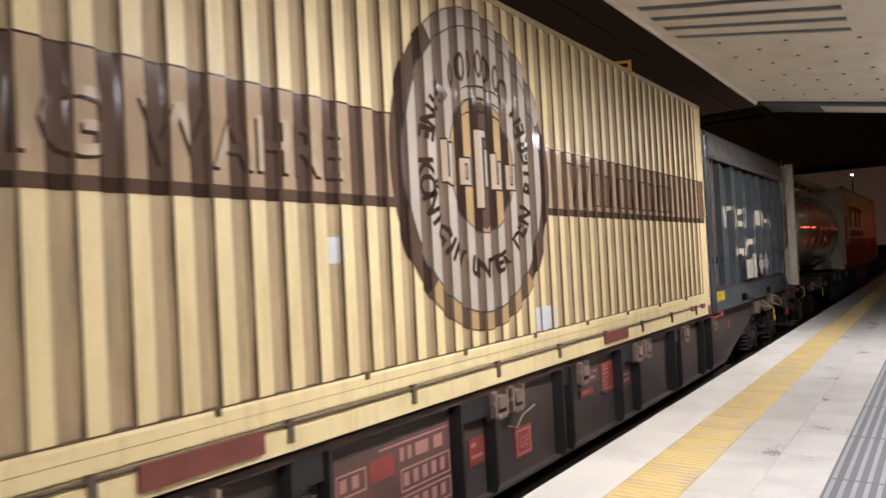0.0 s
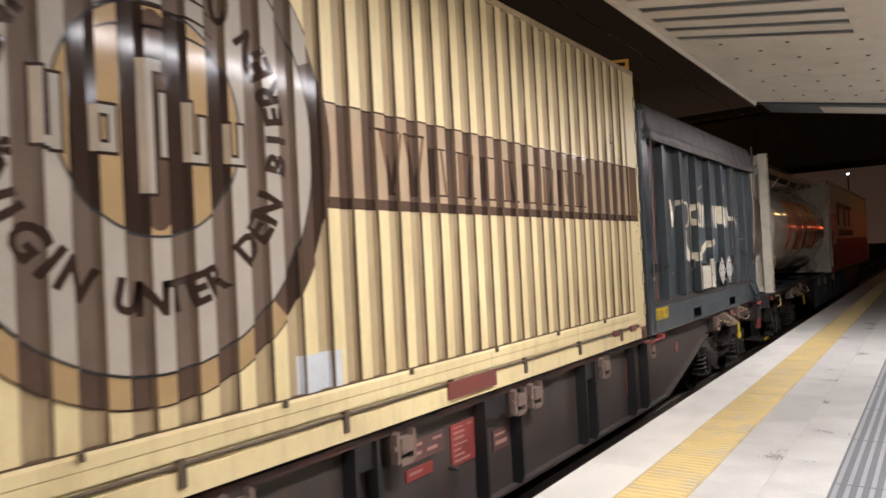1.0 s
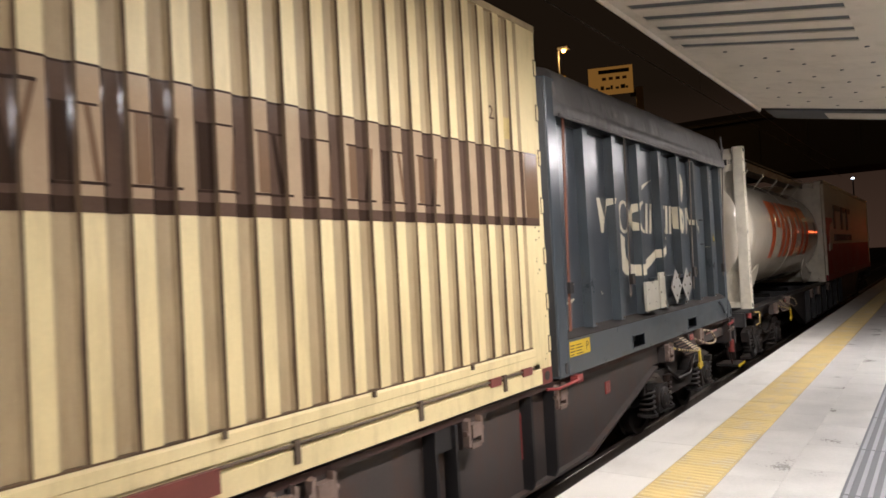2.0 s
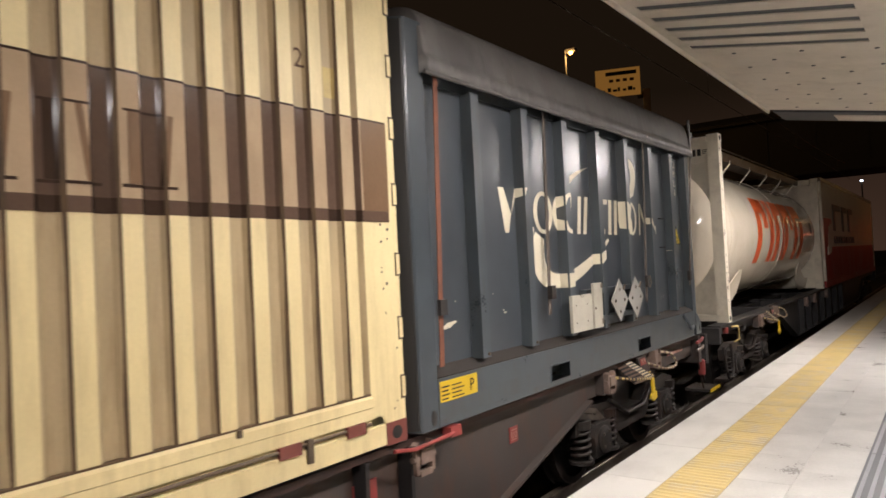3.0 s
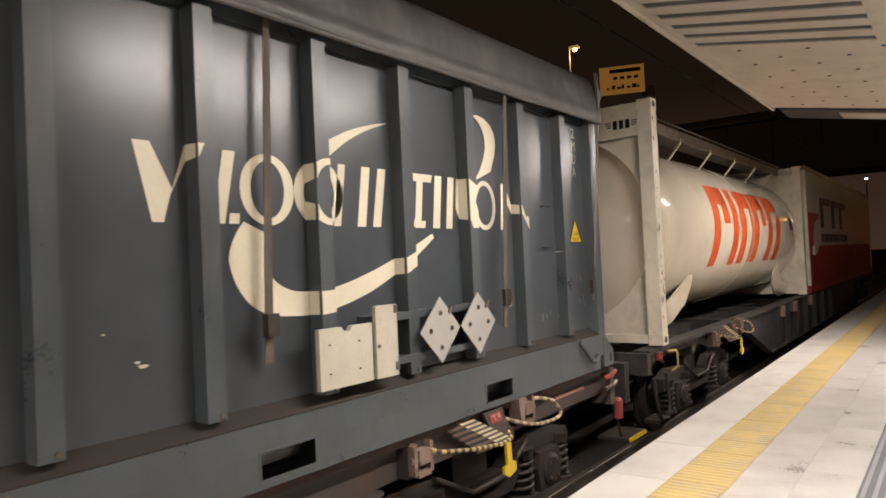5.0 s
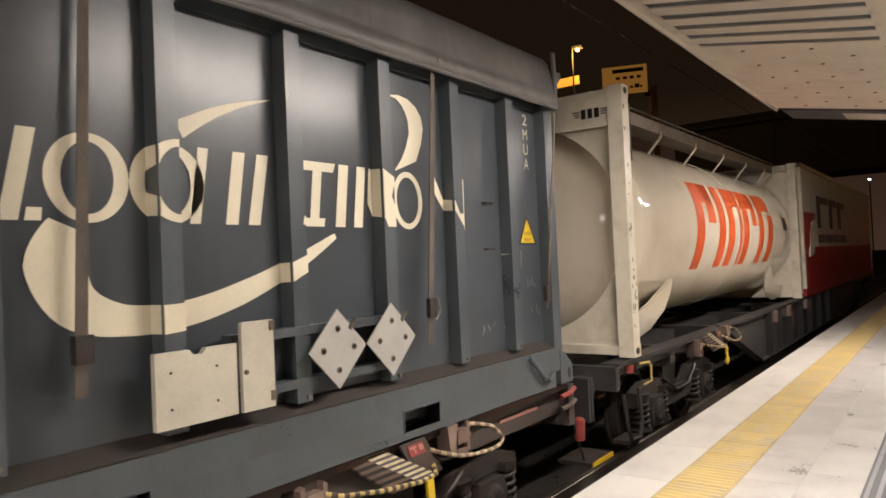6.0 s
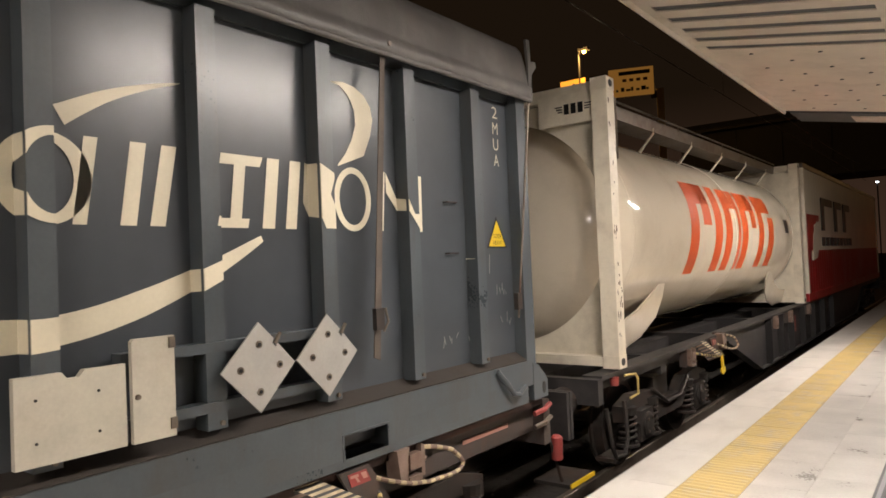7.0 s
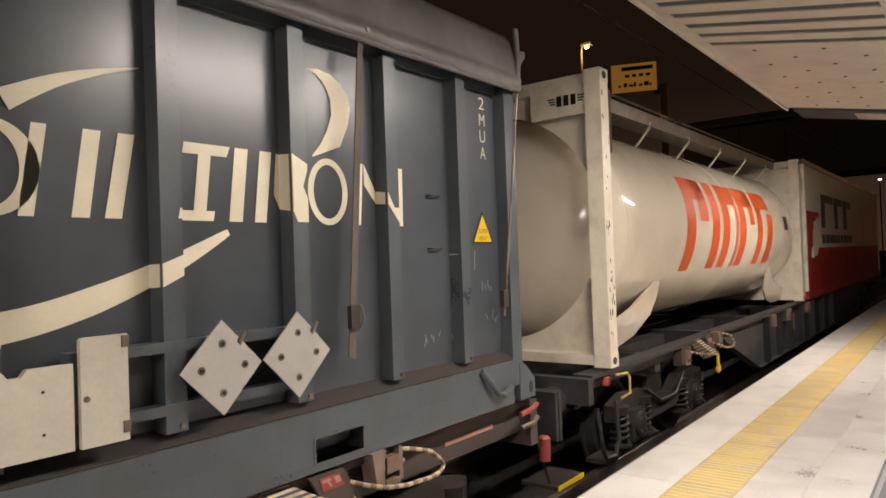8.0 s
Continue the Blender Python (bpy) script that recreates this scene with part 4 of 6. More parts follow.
    for a in (12.18, 14.12):
        p = bmesh.new()
        for s in ((a - 0.012, a, 0.655, 0.795), (a + 0.34, a + 0.352, 0.655, 0.795), (a, a + 0.34, 0.785, 0.797), (a, a + 0.34, 0.653, 0.665)):
            box(xf - 0.1, xf + 0.004, s[0], s[1], s[2], s[3], p)
        part("fork_pocket", p, M_BLUE_FRAME, c, "fork pocket rim")
        # black sheet close behind the opening, put there as the pocket's shade
        part("pocket_inside", box(xb - 0.03, xb - 0.012, a, a + 0.34, 0.66, 0.79), M_BLACK, c, "black sheet for the shade in the pocket")
    part("ledge", extrude_y([(xf, 0.927), (xf, 0.935), (PANEL - 0.01, 1.0), (PANEL - 0.01, 0.927)], 10.66, 16.02), M_LEDGE, c, "dark brown ledge")
    part("top_rail", box(PANEL - 0.02, PANEL + 0.02, 10.66, 16.02, 2.862, 2.93), M_BLUE_FRAME, c)
    # tarpaulin roof with a rolled lower hem
    prof = [(SIDE + 0.055, 2.885), (SIDE + 0.075, 2.90), (SIDE + 0.075, 2.975), (SIDE + 0.045, 3.0), (SIDE + 0.04, 3.03), (SIDE + 0.02, 3.16), (SIDE - 0.01, 3.27), (SIDE - 0.05, 3.325), (SIDE - 0.14, 3.355), (SIDE - 0.45, 3.40)]
    full = prof + [(2 * TRACK - x, z) for x, z in prof[::-1]]
    bm = bmesh.new()
    n = 150
    rnd = random.Random(5)
    wob = [rnd.uniform(-0.004, 0.004) + 0.004 * math.sin(i * 0.55) for i in range(n + 1)]
    lump = [rnd.uniform(-0.016, 0.016) * max(0.0, 1 - abs(i / n - 0.15) / 0.33) for i in range(n + 1)]
    cols = []
    for i in range(n + 1):
        y = 10.62 + (16.17 - 10.62) * i / n
        cols.append([bm.verts.new((x + wob[i] * (1 if 0 < k < 7 else 0.2) + (lump[i] if 1 <= k <= 4 else 0.0), y, z + (lump[(i + 3) % n] * 0.6 if k in (2, 3, 4) else 0.0))) for k, (x, z) in enumerate(full)])
    for a, b in zip(cols, cols[1:]):
        for k in range(len(full) - 1):
            bm.faces.new((a[k], b[k], b[k + 1], a[k + 1]))
    bm.faces.new(cols[0])
    bm.faces.new(cols[-1][::-1])
    part("tarpaulin_roof", bm, M_TARP, c, "rolled grey tarpaulin roof", smooth=True)
    part("roof_hem", tube([(SIDE + 0.062, 10.62 + 0.198 * i, 2.888 + wob[i] * 0.4) for i in range(29)], 0.016), M_TARP, c, "rolled tarpaulin hem", smooth=True)
    part("end_clasp", extrude_x([(16.16, 2.94), (16.20, 2.94), (16.22, 3.10), (16.29, 3.17), (16.28, 3.21), (16.21, 3.20), (16.20, 3.36), (16.15, 3.36), (16.17, 3.15)], SIDE + 0.03, SIDE + 0.05), M_TARP, c, "worn grey tarpaulin clasp", bevel=0.004)
    part("hem_eyelet", lathe([(0, 0.018), (0.012, 0.014)], (SIDE + 0.075, 14.53, 2.945), "x", 10), M_STEEL, c)
    # straps
    part("tension_strap", extrude_x([(10.68, 1.0), (10.725, 1.0), (10.80, 2.9), (10.755, 2.9)], SIDE + 0.016, SIDE + 0.022), M_STRAP, c, "rust-red webbing strap")
    part("strap_buckle", box(SIDE + 0.02, SIDE + 0.05, 10.68, 10.75, 1.33, 1.43), M_IRON, c, bevel=0.008)
    part("tension_strap", extrude_x([(14.35, 1.17), (14.40, 1.15), (14.54, 2.9), (14.50, 2.9)], SIDE + 0.03, SIDE + 0.036), M_STRAP_GREY, c, "grey-brown webbing strap")
    part("strap_buckle", box(SIDE + 0.03, SIDE + 0.06, 14.355, 14.42, 1.32, 1.44), M_IRON, c, bevel=0.008)
    part("strap_lever", tube([(SIDE + 0.06, 14.43, 1.44), (SIDE + 0.07, 14.44, 1.36), (SIDE + 0.06, 14.41, 1.31)], 0.008), M_STEEL, c)
    part("strap_stain", extrude_x([(12.25, 1.2), (12.30, 1.2), (12.36, 2.9), (12.32, 2.9)], SIDE - 0.02, SIDE - 0.014), M_STRAP_GREY, c, "grey-brown webbing strap")
    part("strap_buckle", box(SIDE - 0.014, SIDE + 0.03, 12.24, 12.31, 1.33, 1.44), M_IRON, c, bevel=0.008)
    part("tension_rod", tube([(SIDE + 0.05, 16.17, 3.0), (SIDE + 0.03, 15.9, 1.26)], 0.009), M_STEEL, c)
    part("rod_lever", box(SIDE + 0.015, SIDE + 0.05, 15.87, 15.93, 1.32, 1.44), M_IRON, c, bevel=0.006)
    part("tie_hook", tube([(SIDE + 0.02, 15.60, 0.91), (SIDE + 0.05, 15.66, 0.83), (SIDE + 0.055, 15.75, 0.735), (SIDE + 0.05, 15.83, 0.715), (SIDE + 0.03, 15.95, 0.75)], 0.02), M_BLUE_FRAME, c)
    for z, y in ((2.08, 15.25), (1.74, 15.25)):
        part("small_handle", tube([(PANEL + 0.004, y - 0.06, z), (PANEL + 0.03, y - 0.05, z), (PANEL + 0.03, y + 0.05, z), (PANEL + 0.004, y + 0.06, z)], 0.006), M_IRON, c)
    for z in (0.98, 1.35, 1.72):
        part("end_hinge", box(SIDE - 0.1, SIDE - 0.02, y1, y1 + 0.05, z, z + 0.09), M_IRON, c, bevel=0.006)
    # placard rails, plates and placards
    for z in (1.085, 1.345):
        part("placard_rail", box(SIDE - 0.05, SIDE + 0.02, 12.93, 14.12, z - 0.022, z + 0.022), M_BLUE_FRAME, c)
    xf2 = SIDE + 0.065
    p = part("plate", extrude_x([(12.53, 1.02), (12.925, 1.02), (12.925, 1.335), (12.77, 1.335), (12.75, 1.31), (12.71, 1.31), (12.69, 1.335), (12.53, 1.335)], xf2 - 0.03, xf2), M_PLATE, c, "blank cream enamel plate", bevel=0.004)
    for y, z in ((12.82, 1.10), (12.82, 1.25), (12.60, 1.10), (12.60, 1.25)):
        part("rivet", lathe([(0, 0.006), (0.004, 0.005)], (xf2, y, z), "x", 8), M_BLACK, p)
    p = part("plate", extrude_x([(12.945, 1.02), (13.125, 1.02), (13.125, 1.425), (12.955, 1.425), (12.945, 1.415)], xf2 - 0.012, xf2 + 0.012), M_PLATE, c, "blank cream enamel plate", bevel=0.004)
    part("rivet", lathe([(0, 0.012), (0.008, 0.01)], (xf2 + 0.012, 12.965, 1.20), "x", 10), M_STEEL, p)
    for z in (1.05, 1.375):
        part("clip", box(xf2 + 0.012, xf2 + 0.018, 13.10, 13.128, z, z + 0.045), M_STEEL, p)
    for y, z in ((13.55, 1.232), (13.975, 1.235)):
        h = 0.207
        d = part("placard", extrude_x([(y - h, z), (y, z - h), (y + h, z), (y + 0.105, z + 0.105), (y + 0.095, z + 0.085), (y + 0.075, z + 0.105), (y + 0.085, z + 0.125), (y, z + h)], xf2, xf2 + 0.008), M_PLACARD, c, "blank diamond placard of grey-cream metal")
        for a, b in ((0, 0.105), (0.115, 0.0), (0, -0.11), (-0.105, 0)):
            part("placard_slot", lathe([(0, 0.018), (0.003, 0.018)], (xf2 + 0.008, y + a, z + b), "x", 10), M_STEEL, d)
            part("placard_hole", lathe([(0, 0.009), (0.003, 0.009)], (xf2 + 0.0115, y + a, z + b), "x", 8), M_BLACK, d)
        part("placard_clip", tube([(xf2 + 0.01, y + 0.09, z + 0.10), (xf2 + 0.02, y + 0.115, z + 0.15)], 0.01), M_STEEL, d)
    # labels
    lab = part("yellow_label", box(xf, xf + 0.003, 10.675, 11.10, 0.772, 0.905), M_SIGN_YELLOW, c, "yellow plate with a letter P")
    lb = letters_on_side("P", 11.01, 0.80, 0.115)
    part("label_letter", wrap(lb, (), lambda y: xf, 0.006), M_BLACK, lab)
    for k in range(4):
        part("label_bar", box(xf + 0.003, xf + 0.005, 10.69, 10.76 + 0.015 * (k % 2), 0.785 + 0.026 * k, 0.795 + 0.026 * k), M_BLACK, lab)
        part("label_bar", box(xf + 0.003, xf + 0.005, 10.80, 10.94 - 0.03 * (k % 2), 0.785 + 0.026 * k, 0.793 + 0.026 * k), M_BLACK, lab)
    tri = part("warning_triangle", extrude_x([(15.69, 1.775), (15.95, 1.775), (15.82, 2.0)], PANEL + 0.005, PANEL + 0.007), M_BLACK, c, "yellow warning triangle")
    part("triangle_face", extrude_x([(15.71, 1.785), (15.93, 1.785), (15.82, 1.975)], PANEL + 0.007, PANEL + 0.009), M_SIGN_YELLOW, tri)
    for k, w in enumerate(("HEAVY", "SUPER")):
        part("triangle_text", wrap(letters_on_side(w, 15.765, 1.795 + 0.05 * k, 0.045, 0.11), (), lambda y: PANEL + 0.0105, 0.0), M_BLACK, tri)
    for k, ch in enumerate("2MUA"):
        part("code_letter", wrap(letters_on_side(ch, 15.825, 2.73 - 0.118 * k, 0.125, 0.07), (), lambda y: PANEL + 0.006, 0.0), M_WHITE_PRINT, c)
    prints(c)
    rnd = random.Random(23)
    for y, z, n in ((15.12, 1.12, 5), (15.33, 1.10, 3), (15.78, 1.42, 5), (15.82, 1.17, 4), (15.70, 1.54, 1)):
        for k in range(n):
            a, b = y + 0.16 * rnd.random() * (n > 1), z + 0.06 * rnd.random()
            d, l = rnd.uniform(-0.03, 0.03), rnd.uniform(0.03, 0.08) + 0.06 * (n == 1)
            part("chalk_stroke", wrap(flat_shapes([[(a, b), (a + 0.006, b), (a + d + 0.006, b + l), (a + d, b + l)]]), (), lambda y: PANEL + 0.006, 0.0), M_PLACARD, c, "pale chalk stroke")
    rnd = random.Random(11)
    for y, z, s in ((10.93, 1.245, 0.06), (10.98, 1.26, 0.04), (10.88, 1.23, 0.04), (10.90, 1.40, 0.018), (11.02, 1.40, 0.018), (11.66, 1.27, 0.03), (11.64, 1.29, 0.02), (15.42, 1.70, 0.012), (11.5, 1.42, 0.012)):
        pts = [(y + s * rnd.uniform(0.5, 1.1) * math.cos(a), z + 0.35 * s * rnd.uniform(0.5, 1.2) * math.sin(a)) for a in [k * math.pi / 4 for k in range(8)]]
        part("paint_chip", wrap(flat_shapes([pts]), RIB_FOLDS, rib_depth, 0.0075), M_WHITE_PRINT, c, "chipped white paint spot")


def prints(c):
    """The ivory print as plain leaning shapes and swooshes."""
    f = lambda polys: wrap(flat_shapes([[(y + 0.028, z) for y, z in p] for p in polys]), RIB_FOLDS, rib_depth, 0.006)
    z0, z1 = 1.88, 2.23

    shapes = [
        [[(11.62, z1), (11.70, z1), (11.80, z1 - 0.2), (11.755, z0), (11.70, z0)]], [[(11.79, z0 + 0.12), (11.91, z1), (11.87, z1)]],
        [slant(12.00, 12.07, z0, z1), [(12.09, z0), (12.15, z0), (12.155, z0 + 0.05), (12.10, z0 + 0.05)]],
        ring(12.33, (z0 + z1) / 2, 0.17, 0.18, 0.105, 0.145, 0, 360, 40), ring(12.68, (z0 + z1) / 2, 0.18, 0.18, 0.11, 0.145, 0, 360, 40),
        [slant(12.78, 12.835, z0, z1, 0.15)], [slant(12.97, 13.04, z0, z1, 0.15)],
        [slant(13.10, 13.17, z0, z1, 0.18)],
        [[(13.45, z1 - 0.05), (13.68, z1 - 0.05), (13.70, z1), (13.46, z1)], [(13.365, z0), (13.60, z0), (13.61, z0 + 0.045), (13.375, z0 + 0.045)], slant(13.50, 13.565, z0 + 0.045, z1 - 0.05, 0.12)],
        [slant(13.685, 13.76, z0, z1, 0.12)],
        [slant(13.83, 13.90, z0, z1, 0.12)], [[(13.97, z1), (14.10, z1 - 0.06), (14.06, 2.06), (14.15, z0), (14.02, z0), (13.95, 2.02)]],
        ring(14.32, (z0 + z1) / 2, 0.145, 0.18, 0.105, 0.145, 0, 360, 48),
        [slant(14.525, 14.565, z0, z1, 0.08)], [[(14.60, z1), (14.75, z0 + 0.10), (14.86, z0 + 0.10), (14.86, z0 - 0.01), (14.80, z0), (14.60, z1 - 0.12)]],
        [slant(14.87, 14.93, z0, z1, 0.02)],
    ]
    for s in shapes:
        part("print_shape", f(s), M_WHITE_PRINT, c, "plain ivory print shape")
    part("print_swoosh", f(ribbon([(12.25, 1.86), (12.20, 1.71), (12.27, 1.55), (12.46, 1.475), (12.74, 1.48), (13.05, 1.555), (13.40, 1.69), (13.68, 1.83)], (0.16, 0.24, 0.19, 0.13, 0.115, 0.11, 0.08, 0.03))), M_WHITE_PRINT, c, "ivory swoosh")
    part("print_swoosh", f(ribbon([(12.74, 2.30), (12.92, 2.40), (13.10, 2.47), (13.26, 2.515)], (0.085, 0.05, 0.025, 0.004))), M_WHITE_PRINT, c, "ivory swoosh")
    outer = ((14.18, 2.70), (14.27, 2.712), (14.36, 2.70), (14.44, 2.66), (14.49, 2.60), (14.505, 2.53), (14.48, 2.43), (14.42, 2.31), (14.215, 2.235))
    inner = ((14.185, 2.695), (14.25, 2.685), (14.30, 2.65), (14.335, 2.605), (14.355, 2.56), (14.36, 2.48), (14.325, 2.39), (14.275, 2.31), (14.21, 2.24))
    part("print_swoosh", f([[a, b, d, e] for a, b, d, e in zip(inner, inner[1:], outer[1:], outer)]), M_WHITE_PRINT, c, "ivory swoosh")


TANK_R, TANK_Z = 1.2, 1.97


def tank_x(z, r=TANK_R):
    return TRACK + math.sqrt(max(r * r - (z - TANK_Z) ** 2, 0.0))


def on_shell(bm, lift):
    zs = [v.co.z for v in bm.verts]
    for k in range(60):
        z = TANK_Z - TANK_R + 0.04 * k
        if min(zs) < z < max(zs):
            bmesh.ops.bisect_plane(bm, geom=bm.verts[:] + bm.edges[:] + bm.faces[:], dist=1e-5, plane_co=(0, 0, z), plane_no=(0, 0, 1))
    for v in bm.verts:
        v.co.x = tank_x(v.co.z) + lift
    return bm


def tank_container():
    zb = 0.62
    y0, y1, zt = 17.72, 26.95, 3.40
    c = rolling("tank_container", 22.3, zb, "ivory tank container in a chipped steel frame with orange print", "container", "containers on the train")
    prof = []
    for k in range(7):
        a = math.pi / 2 * k / 6
        prof.append((y0 + 0.62 - 0.42 * math.cos(a), max(TANK_R * math.sin(a) ** 0.75, 0.01)))
    prof += [(y0 + 0.9 + (y1 - y0 - 1.8) * k / 8, TANK_R) for k in range(9)]
    prof += [(2 * (y0 + y1) / 2 - a, r) for a, r in prof[:7][::-1]]
    part("tank_shell", lathe(prof, (TRACK, 0, TANK_Z), "y", 72), M_TANK, c, "glossy ivory tank barrel", smooth=True)
    for y in (y0 + 0.66, y1 - 0.66, 22.3):
        part("weld_seam", lathe([(y - 0.012, TANK_R + 0.001), (y - 0.004, TANK_R + 0.005), (y + 0.004, TANK_R + 0.005), (y + 0.012, TANK_R + 0.001)], (TRACK, 0, TANK_Z), "y", 72), M_TANK, c, smooth=True)
    xl, xr = 2 * TRACK - SIDE, SIDE
    for s, ya in ((1, y0), (-1, y1)):
        yb = ya + s * 0.17
        lo, hi = min(ya, yb), max(ya, yb)
        fr = part("end_frame", box(xl, xr - 0.17, lo, hi, zb + 0.02, zb + 0.11), M_TANK_FRAME, c, "chipped ivory end frame", bevel=0.01)
        part("top_beam", box(xl + 0.17, xr - 0.18, lo + 0.03, hi - 0.03, zt - 0.14, zt - 0.02), M_TANK_FRAME, fr, bevel=0.01)
        for x0, x1 in ((xl, xl + 0.16), (xr - 0.16, xr - 0.0)):
            part("post", box(x0, x1, lo, hi, zb + 0.12, zt - 0.12), M_TANK_FRAME, fr, bevel=0.012)
            casting(x0 - 0.002, x1 + 0.004, lo - 0.004, hi + 0.004, zb, zb + 0.12, M_TANK_FRAME, c, x1 + 0.004)
            casting(x0 - 0.002, x1 + 0.004, lo - 0.004, hi + 0.004, zt - 0.12, zt, M_TANK_FRAME, c, x1 + 0.004)
        # collar plate with the round opening for the head
        ym = (lo + hi) / 2 + s * 0.05
        n = 48
        for side in (1, -1):
            bm = bmesh.new()
            inner, outer = [], []
            for k in range(n + 1):
                a = -math.pi / 2 + math.pi * k / n
                ca, sa = math.cos(a) * side, math.sin(a)
                inner.append((TRACK + 1.14 * ca, TANK_Z + 1.14 * sa))
                m = max(abs(ca) / (1.25 - 0.16), abs(sa) / (1.28 if sa > 0 else 1.26))
                outer.append((TRACK + ca / m, TANK_Z + sa / m))
            vi = [[bm.verts.new((x, ym + d, z)) for x, z in inner] for d in (-0.012, 0.012)]
            vo = [[bm.verts.new((x, ym + d, z)) for x, z in outer] for d in (-0.012, 0.012)]
            for k in range(n):
                for d in (0, 1):
                    bm.faces.new((vi[d][k], vi[d][k + 1], vo[d][k + 1], vo[d][k]))
                bm.faces.new((vi[0][k], vi[0][k + 1], vi[1][k + 1], vi[1][k]))
            part("collar_plate", bm, M_TANK_FRAME, fr)
        # saddle wings
        for x0 in (xr - 0.05, xl + 0.03):
            sgn = 1 if x0 > TRACK else -1
            bm = bmesh.new()
            pts = [(ya + s * d * 0.93, z) for d, z in ((0.18, 0.66), (1.05, 0.64), (1.62, 0.75), (2.02, 0.95), (2.12, 1.17), (2.08, 1.42), (1.98, 1.44), (1.78, 1.27), (1.35, 1.08), (0.75, 0.93), (0.18, 0.90))]
            a = [bm.verts.new((x0 - sgn * (0.15 + 0.26 * (1.45 - z)), y, z)) for y, z in pts]
            b = [bm.verts.new((x0 - sgn * (0.175 + 0.26 * (1.45 - z)), y, z)) for y, z in pts]
            bm.faces.new(a)
            bm.faces.new(b[::-1])
            for i in range(len(pts)):
                j = (i + 1) % len(pts)
                bm.faces.new((a[i], a[j], b[j], b[i]))
            part("saddle_wing", bm, M_TANK, fr, bevel=0.004)
    rnd = random.Random(31)
    for k in range(34):
        z = rnd.choice((rnd.uniform(0.85, 1.5), rnd.uniform(0.8, 3.2)))
        y, h, wd = rnd.uniform(y0 + 0.02, y0 + 0.15), rnd.uniform(0.012, 0.05), rnd.uniform(0.006, 0.018)
        pts = [(y + wd * rnd.uniform(0.5, 1) * math.cos(a), z + h * rnd.uniform(0.5, 1) * math.sin(a)) for a in (0.2, 1.1, 2.0, 2.9, 4.1, 5.2)]
        part("rust_chip", wrap(flat_shapes([pts]), (), lambda y: SIDE + 0.002, 0.0), M_CHIP, c, "dark rusty chip in the paint")
    # maker's mark on the end beam
    bm = bmesh.new()
    for k in range(3):
        box(SIDE - 0.46 + 0.075 * k, SIDE - 0.46 + 0.075 * k + 0.05, y0 + 0.018, y0 + 0.024, zt - 0.30, zt - 0.20, bm)
    for k in range(3):
        box(SIDE - 0.56 + 0.015 * k, SIDE - 0.48, y0 + 0.018, y0 + 0.024, zt - 0.225 - 0.025 * k, zt - 0.215 - 0.025 * k, bm)
        box(SIDE - 0.24, SIDE - 0.16 - 0.015 * k, y0 + 0.018, y0 + 0.024, zt - 0.225 - 0.025 * k, zt - 0.215 - 0.025 * k, bm)
    part("maker_mark", bm, M_BLACK, c, "black bar mark with wings")
    part("beam_plate", box(SIDE - 0.75, SIDE - 0.165, y0 + 0.025, y0 + 0.045, zt - 0.40, zt - 0.10), M_TANK_FRAME, c)
    # walkway with ladder hoops and brackets
    wx = SIDE - 0.45
    walkway = part("walkway", box(wx - 0.42, wx, y0 + 0.17, y1 - 0.17, zt - 0.115, zt - 0.075), M_STEEL, c, "grey grating walkway on top of the tank", bevel=0.006)
    part("walkway_edge", extrude_y([(wx, zt - 0.17), (wx + 0.015, zt - 0.17), (wx + 0.03, zt - 0.03), (wx + 0.015, zt - 0.02), (wx, zt - 0.03)], y0 + 0.17, y1 - 0.17), M_STEEL, c)
    part("rail_bar", tube([(wx + 0.03, y0 + 0.17, zt + 0.02), (wx + 0.03, y1 - 0.17, zt + 0.02)], 0.012), M_STEEL, walkway)
    for k in range(5):
        y = y0 + 2.38 + 1.5 * k
        part("bracket", tube([(wx + 0.018, y, zt - 0.13), (wx + 0.018, y, zt - 0.19), (tank_x(2.99) + 0.01, y - 0.03, 2.99)], 0.016), M_TANK_FRAME, walkway)
    for k in range(4):
        y = y0 + 1.2 + 2.1 * k
        part("rail_post", tube([(wx + 0.03, y, zt - 0.06), (wx + 0.03, y, zt + 0.02)], 0.009), M_STEEL, walkway)
    part("ladder_hoop", tube([(SIDE - 0.06, y0 + 0.2, zt - 0.12), (SIDE - 0.06, y0 + 0.34, zt - 0.16), (SIDE - 0.06, y0 + 0.34, zt - 0.75), (SIDE - 0.10, y0 + 0.2, zt - 0.80)], 0.012), M_STEEL, c)
    # orange print as plain leaning shapes
    z0, z1 = 1.43, 2.60
    y = 20.12
    for k, w in enumerate((0.95, 0.42, 0.80, 0.95, 1.05)):
        lean = 0.12
        bars = [slant(y, y + 0.34, z0, z1, lean)]
        if k in (0, 2, 3, 4):
            bars.append(slant(y + 0.66 if k else y + 0.60, y + w, z0 if k in (2, 4) else z0 + 0.62, z1 - (0.0 if k != 4 else 0.35), lean))
            bars.append(slant(y + 0.34 + (z1 - z0 - 0.28) * lean, y + w - 0.1 + (z1 - z0 - 0.28) * lean, z1 - 0.28, z1, lean))
        part("print_shape", on_shell(flat_shapes(bars), 0.004), M_ORANGE, c, "plain orange-red print shape")
        y += w + 0.08
    part("hazard_mark", on_shell(flat_shapes([[(25.6, 2.0), (25.9, 2.0), (25.9, 2.25), (25.6, 2.25)]]), 0.004), M_IRON, c, "small dark unreadable mark")
